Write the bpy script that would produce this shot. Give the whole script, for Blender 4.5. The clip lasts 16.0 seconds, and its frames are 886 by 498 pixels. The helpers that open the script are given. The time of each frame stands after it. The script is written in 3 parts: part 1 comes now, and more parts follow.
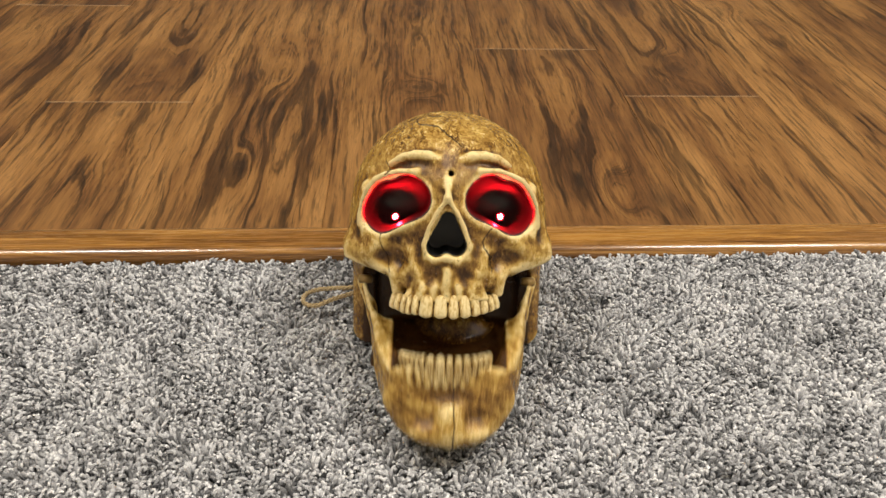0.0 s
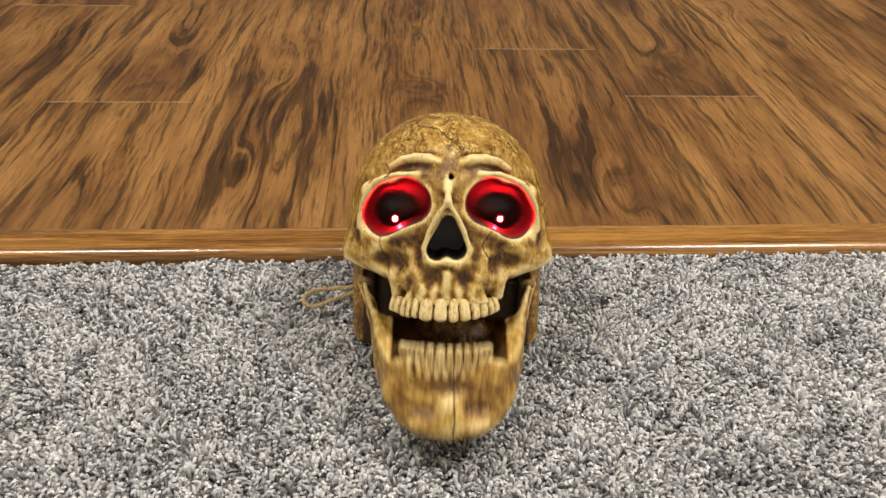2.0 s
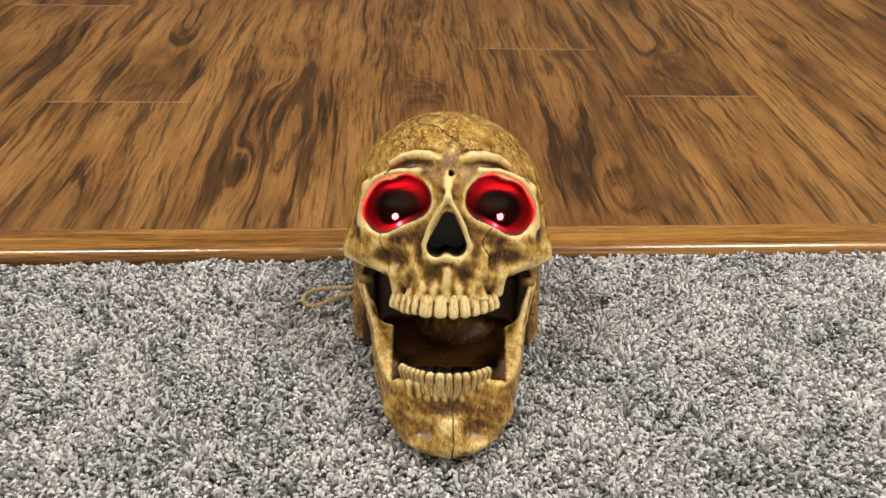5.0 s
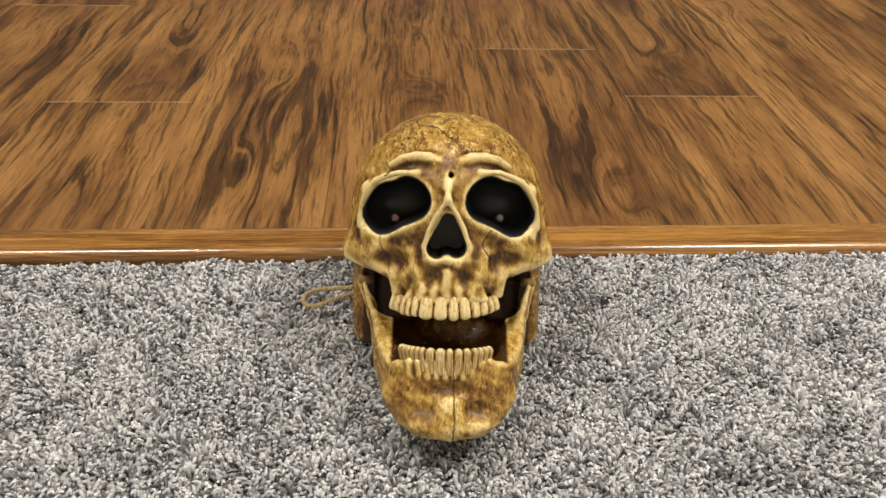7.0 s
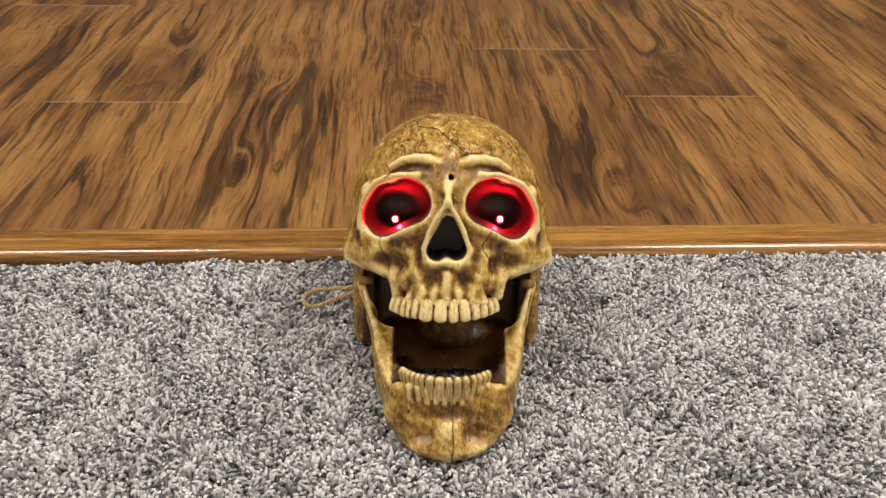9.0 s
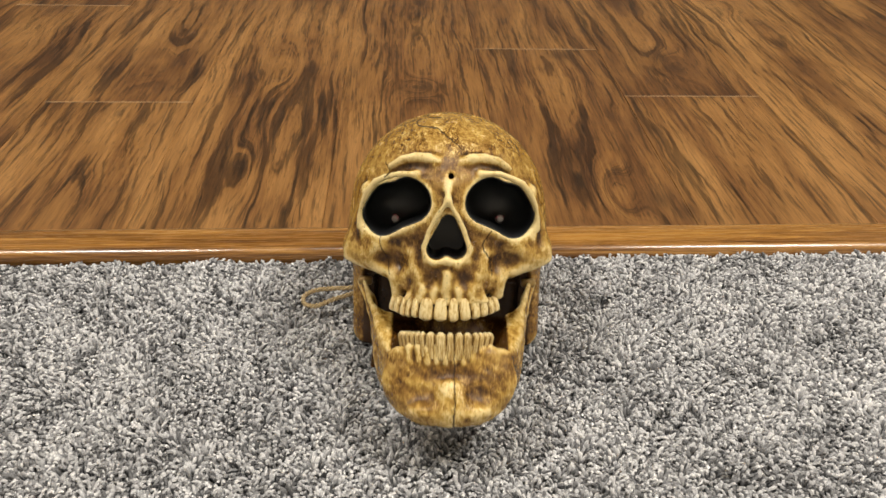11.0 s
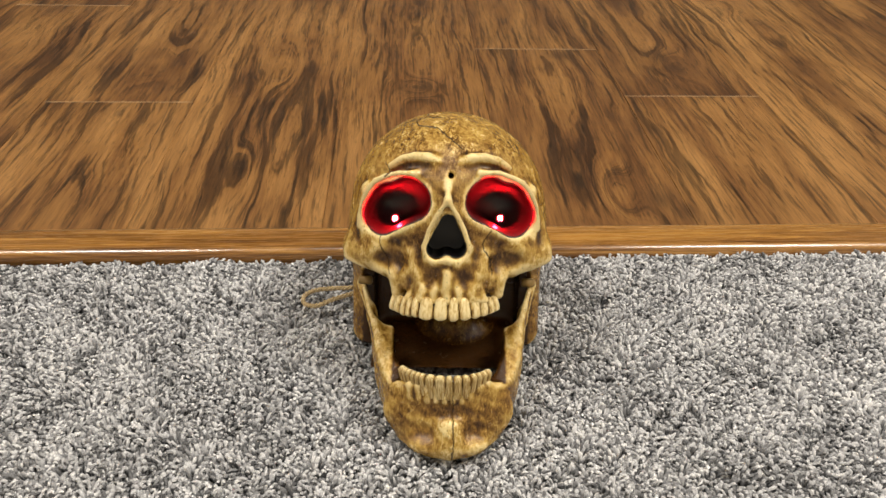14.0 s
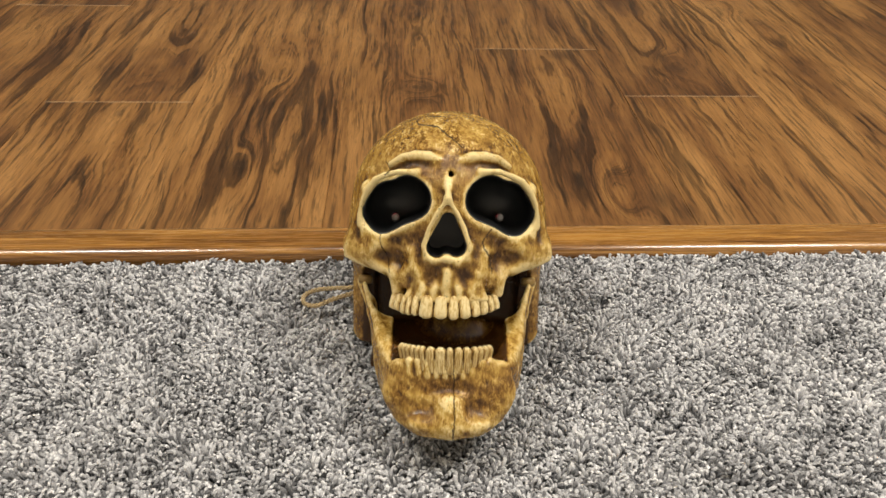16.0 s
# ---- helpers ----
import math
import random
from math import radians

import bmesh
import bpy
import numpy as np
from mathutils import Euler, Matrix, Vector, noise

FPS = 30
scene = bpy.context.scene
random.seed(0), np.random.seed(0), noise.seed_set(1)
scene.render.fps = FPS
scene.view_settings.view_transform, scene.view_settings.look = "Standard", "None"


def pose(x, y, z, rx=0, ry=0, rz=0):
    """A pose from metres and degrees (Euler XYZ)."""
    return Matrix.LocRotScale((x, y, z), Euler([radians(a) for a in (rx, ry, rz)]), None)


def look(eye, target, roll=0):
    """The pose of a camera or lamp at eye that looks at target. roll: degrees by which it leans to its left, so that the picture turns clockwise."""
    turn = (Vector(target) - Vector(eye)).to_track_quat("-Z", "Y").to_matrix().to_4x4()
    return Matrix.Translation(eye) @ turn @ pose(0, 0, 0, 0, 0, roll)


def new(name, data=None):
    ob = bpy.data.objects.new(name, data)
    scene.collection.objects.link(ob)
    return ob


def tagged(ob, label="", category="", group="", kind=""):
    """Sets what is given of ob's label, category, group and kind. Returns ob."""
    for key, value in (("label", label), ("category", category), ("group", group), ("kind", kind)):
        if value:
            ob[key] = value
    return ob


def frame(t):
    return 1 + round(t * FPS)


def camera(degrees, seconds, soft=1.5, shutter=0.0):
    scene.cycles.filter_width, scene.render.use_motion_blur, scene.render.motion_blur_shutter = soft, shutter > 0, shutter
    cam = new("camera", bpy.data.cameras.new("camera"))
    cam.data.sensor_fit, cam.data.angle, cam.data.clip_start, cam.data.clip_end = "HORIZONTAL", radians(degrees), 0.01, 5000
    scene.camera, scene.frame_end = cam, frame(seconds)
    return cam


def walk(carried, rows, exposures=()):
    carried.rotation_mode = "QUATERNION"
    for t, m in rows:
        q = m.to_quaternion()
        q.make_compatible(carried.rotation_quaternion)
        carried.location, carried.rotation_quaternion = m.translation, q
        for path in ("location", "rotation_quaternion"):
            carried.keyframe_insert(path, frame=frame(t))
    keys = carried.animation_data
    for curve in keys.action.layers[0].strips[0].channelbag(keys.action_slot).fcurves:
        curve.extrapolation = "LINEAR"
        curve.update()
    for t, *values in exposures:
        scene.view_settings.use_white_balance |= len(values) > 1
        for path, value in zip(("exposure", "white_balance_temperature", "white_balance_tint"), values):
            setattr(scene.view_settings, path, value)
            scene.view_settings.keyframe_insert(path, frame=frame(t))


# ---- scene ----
# camera: it stands still
cam = camera(65, 16.0, soft=1.5, shutter=0.8)
EYE = look((-0.106, -0.563, 0.406), (-0.003, 1.018, -0.814), 1.75)
walk(cam, [(0, EYE), (16, EYE)], exposures=[(0, 0.0), (16, 0.0)])

# ---- light: one round ceiling lamp and what the room throws back ----
world = bpy.data.worlds.new("world")
scene.world = world
world.use_nodes = True
world.node_tree.nodes["Background"].inputs[0].default_value = (1.0, 0.93, 0.83, 1)
world.node_tree.nodes["Background"].inputs[1].default_value = 0.02


def area_lamp(name, m, size, watts, colour):
    data = bpy.data.lights.new(name, "AREA")
    data.shape, data.size, data.size_y, data.energy, data.color = "ELLIPSE", size[0], size[1], watts, colour
    ob = new(name, data)
    ob.matrix_world = m
    return ob


for lamp_x, lamp_y, watts in ((-1.4, 0.1, 39), (0.0, 0.4, 9), (1.4, -0.15, 55)):
    area_lamp("ceiling_lamp_light", pose(lamp_x, lamp_y, 2.38), (1.1, 0.4), watts, (1.0, 0.93, 0.82))

# ---- materials ----


class Nodes:
    """Short spelling for node materials."""

    def __init__(self, name):
        self.mat = bpy.data.materials.new(name)
        self.mat.use_nodes = True
        self.tree = self.mat.node_tree
        self.bsdf = self.tree.nodes["Principled BSDF"]

    def add(self, kind, **inputs):
        node = self.tree.nodes.new(kind)
        for key, value in inputs.items():
            self.put(node, key.replace("_", " "), value)
        return node

    def put(self, node, key, value):
        socket = node.inputs[int(key)] if key.isdigit() else node.inputs[key]
        if isinstance(value, bpy.types.NodeSocket):
            self.tree.links.new(value, socket)
        else:
            socket.default_value = value

    def math(self, op, a, b=0.0, c=0.0, clamp=False):
        node = self.tree.nodes.new("ShaderNodeMath")
        node.operation, node.use_clamp = op, clamp
        for i, v in enumerate((a, b, c)):
            self.put(node, str(i), v)
        return node.outputs[0]

    def noise(self, vector, scale=1.0, detail=3.0, rough=0.5, distort=0.0):
        return self.add("ShaderNodeTexNoise", Vector=vector, Scale=scale, Detail=detail, Roughness=rough, Distortion=distort).outputs[0]

    def xyz(self, x, y, z):
        return self.add("ShaderNodeCombineXYZ", X=x, Y=y, Z=z).outputs[0]

    def ramp(self, fac, *stops):
        node = self.add("ShaderNodeValToRGB", Fac=fac)
        els = node.color_ramp.elements
        while len(els) < len(stops):
            els.new(0.5)
        for el, (p, c) in zip(els, stops):
            el.position = p
            el.color = (*c, 1) if len(c) == 3 else (c[0], c[0], c[0], 1)
        return node.outputs[0]

    def mix(self, fac, a, b, blend="MIX"):
        node = self.tree.nodes.new("ShaderNodeMix")
        node.data_type, node.blend_type = "RGBA", blend
        for i, v in ((0, fac), (6, a), (7, b)):
            if isinstance(v, tuple):
                v = (*v, 1)
            self.put(node, str(i), v)
        return node.outputs[2]

    def bump(self, height, strength, distance, normal=None):
        node = self.add("ShaderNodeBump", Height=height, Strength=strength, Distance=distance)
        if normal is not None:
            self.put(node, "Normal", normal)
        return node.outputs[0]

    def done(self, colour=None, rough=None, normal=None, metal=None, spec=None, coat=None):
        for key, v in (("Base Color", colour), ("Roughness", rough), ("Normal", normal), ("Metallic", metal),
                       ("Specular IOR Level", spec), ("Coat Weight", coat)):
            if v is not None:
                if isinstance(v, tuple) and len(v) == 3:
                    v = (*v, 1)
                self.put(self.bsdf, key, v)
        return self.mat


def position(n):
    return n.add("ShaderNodeNewGeometry").outputs["Position"]


def split(n, v):
    s = n.add("ShaderNodeSeparateXYZ", Vector=v)
    return s.outputs[0], s.outputs[1], s.outputs[2]


PLANK = 0.19
# knots of the printed grain: x, y, height, half width, half length
KNOTS = ((-0.086, 0.325, 0.042, 0.022, 0.034), (0.122, 0.060, 0.045, 0.022, 0.060), (0.291, 0.405, 0.050, 0.026, 0.050),
         (-0.271, 0.400, 0.034, 0.020, 0.080), (-0.455, 0.390, 0.034, 0.022, 0.070), (-0.283, 0.110, 0.030, 0.018, 0.080), (0.469, 0.680, 0.035, 0.028, 0.06))
# dark hearts: x, y, half width, half length
HEARTS = ((-0.080, 0.328, 0.007, 0.012), (0.166, 0.052, 0.014, 0.020), (0.186, 0.022, 0.010, 0.016), (0.292, 0.395, 0.016, 0.020), (0.277, 0.440, 0.014, 0.03),
          (0.125, 0.440, 0.020, 0.022))


def blot(n, x, y, kx, ky, a, b):
    """A soft oval spot."""
    dx = n.math("DIVIDE", n.math("SUBTRACT", x, kx), a)
    dy = n.math("DIVIDE", n.math("SUBTRACT", y, ky), b)
    d = n.math("ADD", n.math("MULTIPLY", dx, dx), n.math("MULTIPLY", dy, dy))
    return n.math("EXPONENT", n.math("MULTIPLY", d, -1.0))


def laminate():
    n = Nodes("walnut_laminate")
    x, y, z = split(n, position(n))
    r = n.add("ShaderNodeObjectInfo").outputs["Random"]
    rz = n.math("MULTIPLY", r, 37.0)
    low = n.noise(n.xyz(n.math("MULTIPLY", x, 7.0), n.math("MULTIPLY", y, 2.4), rz), 1.0, 2.0, 0.5)
    mid = n.noise(n.xyz(n.math("MULTIPLY", x, 40.0), n.math("MULTIPLY", y, 9.0), rz), 1.0, 3.0, 0.55)
    small = n.noise(n.xyz(n.math("MULTIPLY", x, 150.0), n.math("MULTIPLY", y, 30.0), rz), 1.0, 2.0, 0.5)
    along = n.noise(n.xyz(rz, n.math("MULTIPLY", y, 3.0), 0.0), 1.0, 2.0, 0.5)
    # rings cut lengthwise: long nested arches about each plank's middle
    u = n.math("MULTIPLY", n.math("SUBTRACT", n.math("FRACT", n.math("DIVIDE", x, PLANK)), 0.5), PLANK)
    u = n.math("ADD", u, n.math("MULTIPLY", n.math("SUBTRACT", low, 0.5), 0.055))
    u = n.math("ADD", u, n.math("MULTIPLY", n.math("SUBTRACT", n.math("FRACT", n.math("MULTIPLY", r, 7.3)), 0.5), 0.09))
    f = n.math("SQRT", n.math("MULTIPLY_ADD", u, u, 0.0002))
    f = n.math("ADD", f, n.math("MULTIPLY", along, 0.045))
    f = n.math("ADD", f, n.math("MULTIPLY", n.math("SUBTRACT", mid, 0.5), 0.014))
    f = n.math("ADD", f, n.math("MULTIPLY", n.math("SUBTRACT", small, 0.5), 0.0035))
    for kx, ky, h, a, b in KNOTS:
        f = n.math("ADD", f, n.math("MULTIPLY", blot(n, x, y, kx, ky, a, b), h))
    f = n.math("ADD", f, n.math("MULTIPLY", r, 3.0))
    broad = n.noise(n.xyz(n.math("MULTIPLY", f, 15.0), n.math("MULTIPLY", y, 2.2), rz), 1.0, 3.0, 0.55)
    bands = n.noise(n.xyz(n.math("MULTIPLY", f, 75.0), n.math("MULTIPLY", y, 3.2), rz), 1.0, 3.0, 0.6)
    lines = n.noise(n.xyz(n.math("MULTIPLY", f, 230.0), n.math("MULTIPLY", y, 7.0), rz), 1.0, 3.0, 0.65)
    streak = n.noise(n.xyz(n.math("MULTIPLY", x, 290.0), n.math("MULTIPLY", y, 15.0), rz), 1.0, 3.0, 0.6)
    fibre = n.noise(n.xyz(n.math("MULTIPLY", x, 700.0), n.math("MULTIPLY", y, 30.0), rz), 1.0, 3.0, 0.6)
    patch = n.noise(n.xyz(n.math("MULTIPLY", x, 13.0), n.math("MULTIPLY", y, 4.5), n.math("ADD", rz, 5.0)), 1.0, 3.0, 0.6)
    tone = n.math("ADD", n.math("MULTIPLY", broad, 0.52), n.math("MULTIPLY", bands, 0.30))
    tone = n.math("ADD", tone, n.math("MULTIPLY", patch, 0.26))
    tone = n.math("ADD", tone, n.math("MULTIPLY_ADD", streak, 0.18, -0.13))
    shade = n.add("ShaderNodeAttribute")
    shade.attribute_name = "shade"
    tone = n.math("ADD", tone, shade.outputs["Fac"])
    colour = n.ramp(tone, (0.39, (0.105, 0.046, 0.017)), (0.465, (0.205, 0.097, 0.034)), (0.53, (0.310, 0.158, 0.055)), (0.63, (0.440, 0.240, 0.092)))
    # thin dark growth lines, broken along the grain
    grain = n.math("ADD", n.math("MULTIPLY", lines, 0.7), n.math("MULTIPLY", streak, 0.3))
    colour = n.mix(0.78, colour, n.ramp(grain, (0.40, (0.34,)), (0.485, (1.0,))), "MULTIPLY")
    colour = n.mix(0.85, colour, n.ramp(n.math("MULTIPLY_ADD", lines, 0.25, bands), (0.515, (0.42,)), (0.57, (1.0,))), "MULTIPLY")
    heart = None
    for kx, ky, a, b in HEARTS:
        e = blot(n, n.math("MULTIPLY_ADD", n.math("SUBTRACT", mid, 0.5), 0.04, x), n.math("MULTIPLY_ADD", n.math("SUBTRACT", streak, 0.5), 0.05, y), kx, ky, a, b)
        heart = e if heart is None else n.math("MAXIMUM", heart, e)
    colour = n.mix(n.math("MULTIPLY", heart, 0.75), colour, (0.055, 0.026, 0.012))
    pores = n.noise(n.xyz(n.math("MULTIPLY", x, 360.0), n.math("MULTIPLY", y, 48.0), rz), 1.0, 2.0, 0.5)
    colour = n.mix(0.5, colour, n.ramp(pores, (0.31, (0.35,)), (0.40, (1.0,))), "MULTIPLY")
    colour = n.mix(1.0, colour, (0.77, 0.725, 0.60), "MULTIPLY")
    colour = n.mix(0.5, colour, n.ramp(fibre, (0.34, (0.6,)), (0.62, (1.15,))), "MULTIPLY")
    height = n.math("ADD", n.math("MULTIPLY", fibre, 0.6), n.math("MULTIPLY", lines, 0.4))
    smudge = n.noise(n.xyz(x, y, z), 9.0, 3.0, 0.6)
    rough = n.math("MULTIPLY_ADD", smudge, 0.16, n.math("MULTIPLY_ADD", fibre, 0.1, 0.30))
    return n.done(colour, rough, n.bump(height, 0.25, 0.0006), spec=0.42)


def strip_wood():
    n = Nodes("oak_strip")
    x, y, z = split(n, position(n))
    a = n.noise(n.xyz(n.math("MULTIPLY", x, 5.0), n.math("MULTIPLY", y, 130.0), n.math("MULTIPLY", z, 130.0)), 1.0, 4.0, 0.6, 0.4)
    b = n.noise(n.xyz(n.math("MULTIPLY", x, 28.0), n.math("MULTIPLY", y, 700.0), n.math("MULTIPLY", z, 700.0)), 1.0, 3.0, 0.6)
    tone = n.math("ADD", n.math("MULTIPLY", a, 0.75), n.math("MULTIPLY", b, 0.25))
    colour = n.ramp(tone, (0.36, (0.080, 0.030, 0.007)), (0.48, (0.235, 0.105, 0.022)), (0.62, (0.40, 0.200, 0.045)))
    return n.done(colour, n.math("MULTIPLY_ADD", b, 0.14, 0.20), n.bump(tone, 0.10, 0.0004), spec=0.5, coat=0.7)


def carpet_yarn():
    n = Nodes("grey_yarn")
    g = n.add("ShaderNodeNewGeometry")
    r = g.outputs["Random Per Island"]
    x, y, z = split(n, g.outputs["Position"])
    cloud = n.noise(n.xyz(x, y, 0.0), 16.0, 3.0, 0.6)
    twist = n.noise(g.outputs["Position"], 900.0, 2.0, 0.6)
    tone = n.math("ADD", n.math("MULTIPLY", r, 0.8), n.math("MULTIPLY", n.math("SUBTRACT", cloud, 0.5), 0.8))
    colour = n.ramp(tone, (0.0, (0.13, 0.133, 0.14)), (0.28, (0.38, 0.385, 0.40)), (0.6, (0.66, 0.665, 0.69)), (0.92, (0.90, 0.90, 0.91)))
    colour = n.mix(0.5, colour, n.ramp(twist, (0.35, (0.6,)), (0.65, (1.1,))), "MULTIPLY")
    return n.done(colour, 0.9, n.bump(twist, 0.5, 0.0006), spec=0.15)


def carpet_base():
    n = Nodes("carpet_ground")
    p = position(n)
    a = n.noise(p, 260.0, 3.0, 0.7)
    b = n.noise(p, 14.0, 3.0, 0.6)
    colour = n.ramp(n.math("ADD", n.math("MULTIPLY", a, 0.7), n.math("MULTIPLY", b, 0.3)), (0.32, (0.10, 0.10, 0.10)), (0.5, (0.26, 0.26, 0.265)), (0.66, (0.44, 0.44, 0.45)))
    return n.done(colour, 0.95, n.bump(a, 1.0, 0.006), spec=0.1)


def line_mask(n, x, z, pts, w):
    """Lit within w of a line of points in the plane of x and z."""
    best = None
    for (ax, az), (bx, bz) in zip(pts, pts[1:]):
        gx, gz = bx - ax, bz - az
        px, pz = n.math("SUBTRACT", x, ax), n.math("SUBTRACT", z, az)
        t = n.math("DIVIDE", n.math("ADD", n.math("MULTIPLY", px, gx), n.math("MULTIPLY", pz, gz)), gx * gx + gz * gz, clamp=True)
        ex = n.math("SUBTRACT", px, n.math("MULTIPLY", t, gx))
        ez = n.math("SUBTRACT", pz, n.math("MULTIPLY", t, gz))
        d = n.math("ADD", n.math("MULTIPLY", ex, ex), n.math("MULTIPLY", ez, ez))
        best = d if best is None else n.math("MINIMUM", best, d)
    return n.math("SUBTRACT", 1.0, n.math("DIVIDE", n.math("SQRT", best), w), clamp=True)


def bone(name, lines, front):
    """Bone-coloured plastic: a brown wash in the hollows, pale dry-brushed ridges, painted-in mouth shade, and engraved
    cracks (points in millimetres).
    """
    n = Nodes(name)
    p = n.add("ShaderNodeTexCoord").outputs["Object"]
    x, y, z = split(n, p)
    wear_and_shade, rubbed = [n.add("ShaderNodeAttribute") for k in range(2)]
    wear_and_shade.attribute_name, rubbed.attribute_name = "wear_and_shade", "rubbed"
    wear_and_shade, rubbed = wear_and_shade.outputs["Fac"], rubbed.outputs["Fac"]
    big = n.noise(p, 30.0, 4.0, 0.60, 0.5)
    mid = n.noise(p, 110.0, 6.0, 0.70, 0.5)
    fleck = n.noise(n.xyz(n.math("MULTIPLY", x, 330.0), n.math("MULTIPLY", y, 220.0), n.math("MULTIPLY", z, 170.0)), 1.0, 5.0, 0.75, 1.2)
    bare = n.ramp(n.noise(p, 48.0, 3.0, 0.6, 0.6), (0.40, (0.25,)), (0.58, (1.0,)))
    wash = n.noise(n.xyz(n.math("MULTIPLY", x, 190.0), n.math("MULTIPLY", y, 150.0), n.math("MULTIPLY", z, 45.0)), 1.0, 4.0, 0.65, 0.3)
    fine = n.noise(p, 460.0, 4.0, 0.7)
    tone = n.math("MULTIPLY_ADD", n.math("SUBTRACT", big, 0.5), 0.34, wear_and_shade)
    tone = n.math("MULTIPLY_ADD", n.math("SUBTRACT", mid, 0.5), 0.54, tone)
    tone = n.math("MULTIPLY_ADD", n.math("SUBTRACT", wash, 0.5), 0.40, tone)
    tone = n.math("MULTIPLY_ADD", n.math("MULTIPLY", n.math("SUBTRACT", fleck, 0.54), n.math("MULTIPLY", rubbed, bare)), 2.6, tone)
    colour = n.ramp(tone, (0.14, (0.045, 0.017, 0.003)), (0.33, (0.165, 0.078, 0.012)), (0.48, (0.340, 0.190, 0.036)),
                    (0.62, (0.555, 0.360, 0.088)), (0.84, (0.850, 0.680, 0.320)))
    colour = n.mix(0.75, colour, n.ramp(fine, (0.335, (0.30,)), (0.395, (1.0,))), "MULTIPLY")
    wob = n.math("MULTIPLY", n.math("SUBTRACT", mid, 0.5), 0.006)
    groove = None
    for pts in lines:
        m = line_mask(n, n.math("ADD", x, wob), z, [(a * S, c * S) for a, c in pts], 0.75 * S)
        groove = m if groove is None else n.math("MAXIMUM", groove, m)
    groove = n.math("MULTIPLY", groove, n.math("LESS_THAN", y, front * S))
    colour = n.mix(n.ramp(groove, (0.15, (0.0,)), (0.7, (0.85,))), colour, (0.045, 0.020, 0.007))
    rough = n.math("MULTIPLY_ADD", mid, 0.34, 0.06)
    height = n.math("ADD", n.math("MULTIPLY", mid, 1.0), n.math("MULTIPLY", fleck, 0.5))
    height = n.math("SUBTRACT", height, n.math("MULTIPLY", groove, 1.4))
    return n.done(colour, rough, n.bump(height, 0.65, 0.0013), spec=0.5, coat=0.08)


def enamel():
    n = Nodes("yellowed_tooth")
    p = n.add("ShaderNodeTexCoord").outputs["Object"]
    r = n.add("ShaderNodeObjectInfo").outputs["Random"]
    x, y, z = split(n, p)
    a = n.noise(n.xyz(n.math("MULTIPLY_ADD", r, 9.0, n.math("MULTIPLY", x, 1.6)), y, z), 1.6, 4.0, 0.6, 0.4)
    # brown settled in the gaps and at the gum
    edge = n.math("POWER", n.math("ABSOLUTE", x), 5.0)
    root = n.math("POWER", n.math("MAXIMUM", z, 0.0), 3.0)
    stain = n.math("SUBTRACT", a, n.math("ADD", n.math("MULTIPLY", edge, 0.32), n.math("MULTIPLY", root, 0.22)))
    stain = n.math("MULTIPLY_ADD", r, 0.10, stain)
    colour = n.ramp(stain, (0.14, (0.10, 0.045, 0.012)), (0.32, (0.42, 0.27, 0.085)), (0.45, (0.68, 0.51, 0.22)), (0.60, (0.84, 0.70, 0.38)))
    return n.done(colour, 0.22, n.bump(a, 0.25, 0.001), spec=0.5)


def low_enamel():
    n = Nodes("worn_lower_tooth")
    p = n.add("ShaderNodeTexCoord").outputs["Object"]
    r = n.add("ShaderNodeObjectInfo").outputs["Random"]
    x, y, z = split(n, p)
    a = n.noise(n.xyz(n.math("MULTIPLY_ADD", r, 9.0, n.math("MULTIPLY", x, 2.5)), n.math("MULTIPLY", y, 3.0), z), 1.4, 4.0, 0.6, 0.4)
    edge = n.math("POWER", n.math("ABSOLUTE", x), 6.0)
    # rubbed pale along the biting edge
    tip = n.math("POWER", n.math("MAXIMUM", z, 0.0), 6.0)
    stain = n.math("ADD", n.math("SUBTRACT", a, n.math("MULTIPLY", edge, 0.24)), n.math("MULTIPLY_ADD", tip, 0.22, n.math("MULTIPLY", r, 0.08)))
    colour = n.ramp(stain, (0.20, (0.06, 0.026, 0.008)), (0.38, (0.28, 0.16, 0.045)), (0.52, (0.50, 0.34, 0.115)), (0.72, (0.82, 0.68, 0.36)))
    return n.done(colour, 0.26, n.bump(a, 0.3, 0.001), spec=0.5)


def plain(name, colour, rough, scale=40.0, spread=0.25, spec=0.5):
    n = Nodes(name)
    a = n.noise(n.add("ShaderNodeTexCoord").outputs["Object"], scale, 3.0, 0.6)
    c = n.mix(1.0, colour, n.ramp(a, (0.3, (1.0 - spread,)), (0.7, (1.0,))), "MULTIPLY")
    return n.done(c, n.math("MULTIPLY_ADD", a, 0.15, rough - 0.07), n.bump(a, 0.1, 0.001), spec=spec)


def glow():
    n = Nodes("red_led_lens")
    n.put(n.bsdf, "Emission Color", (1.0, 0.004, 0.010, 1))
    n.put(n.bsdf, "Emission Strength", 2100.0)
    return n.done((0.4, 0.02, 0.02), 0.3)


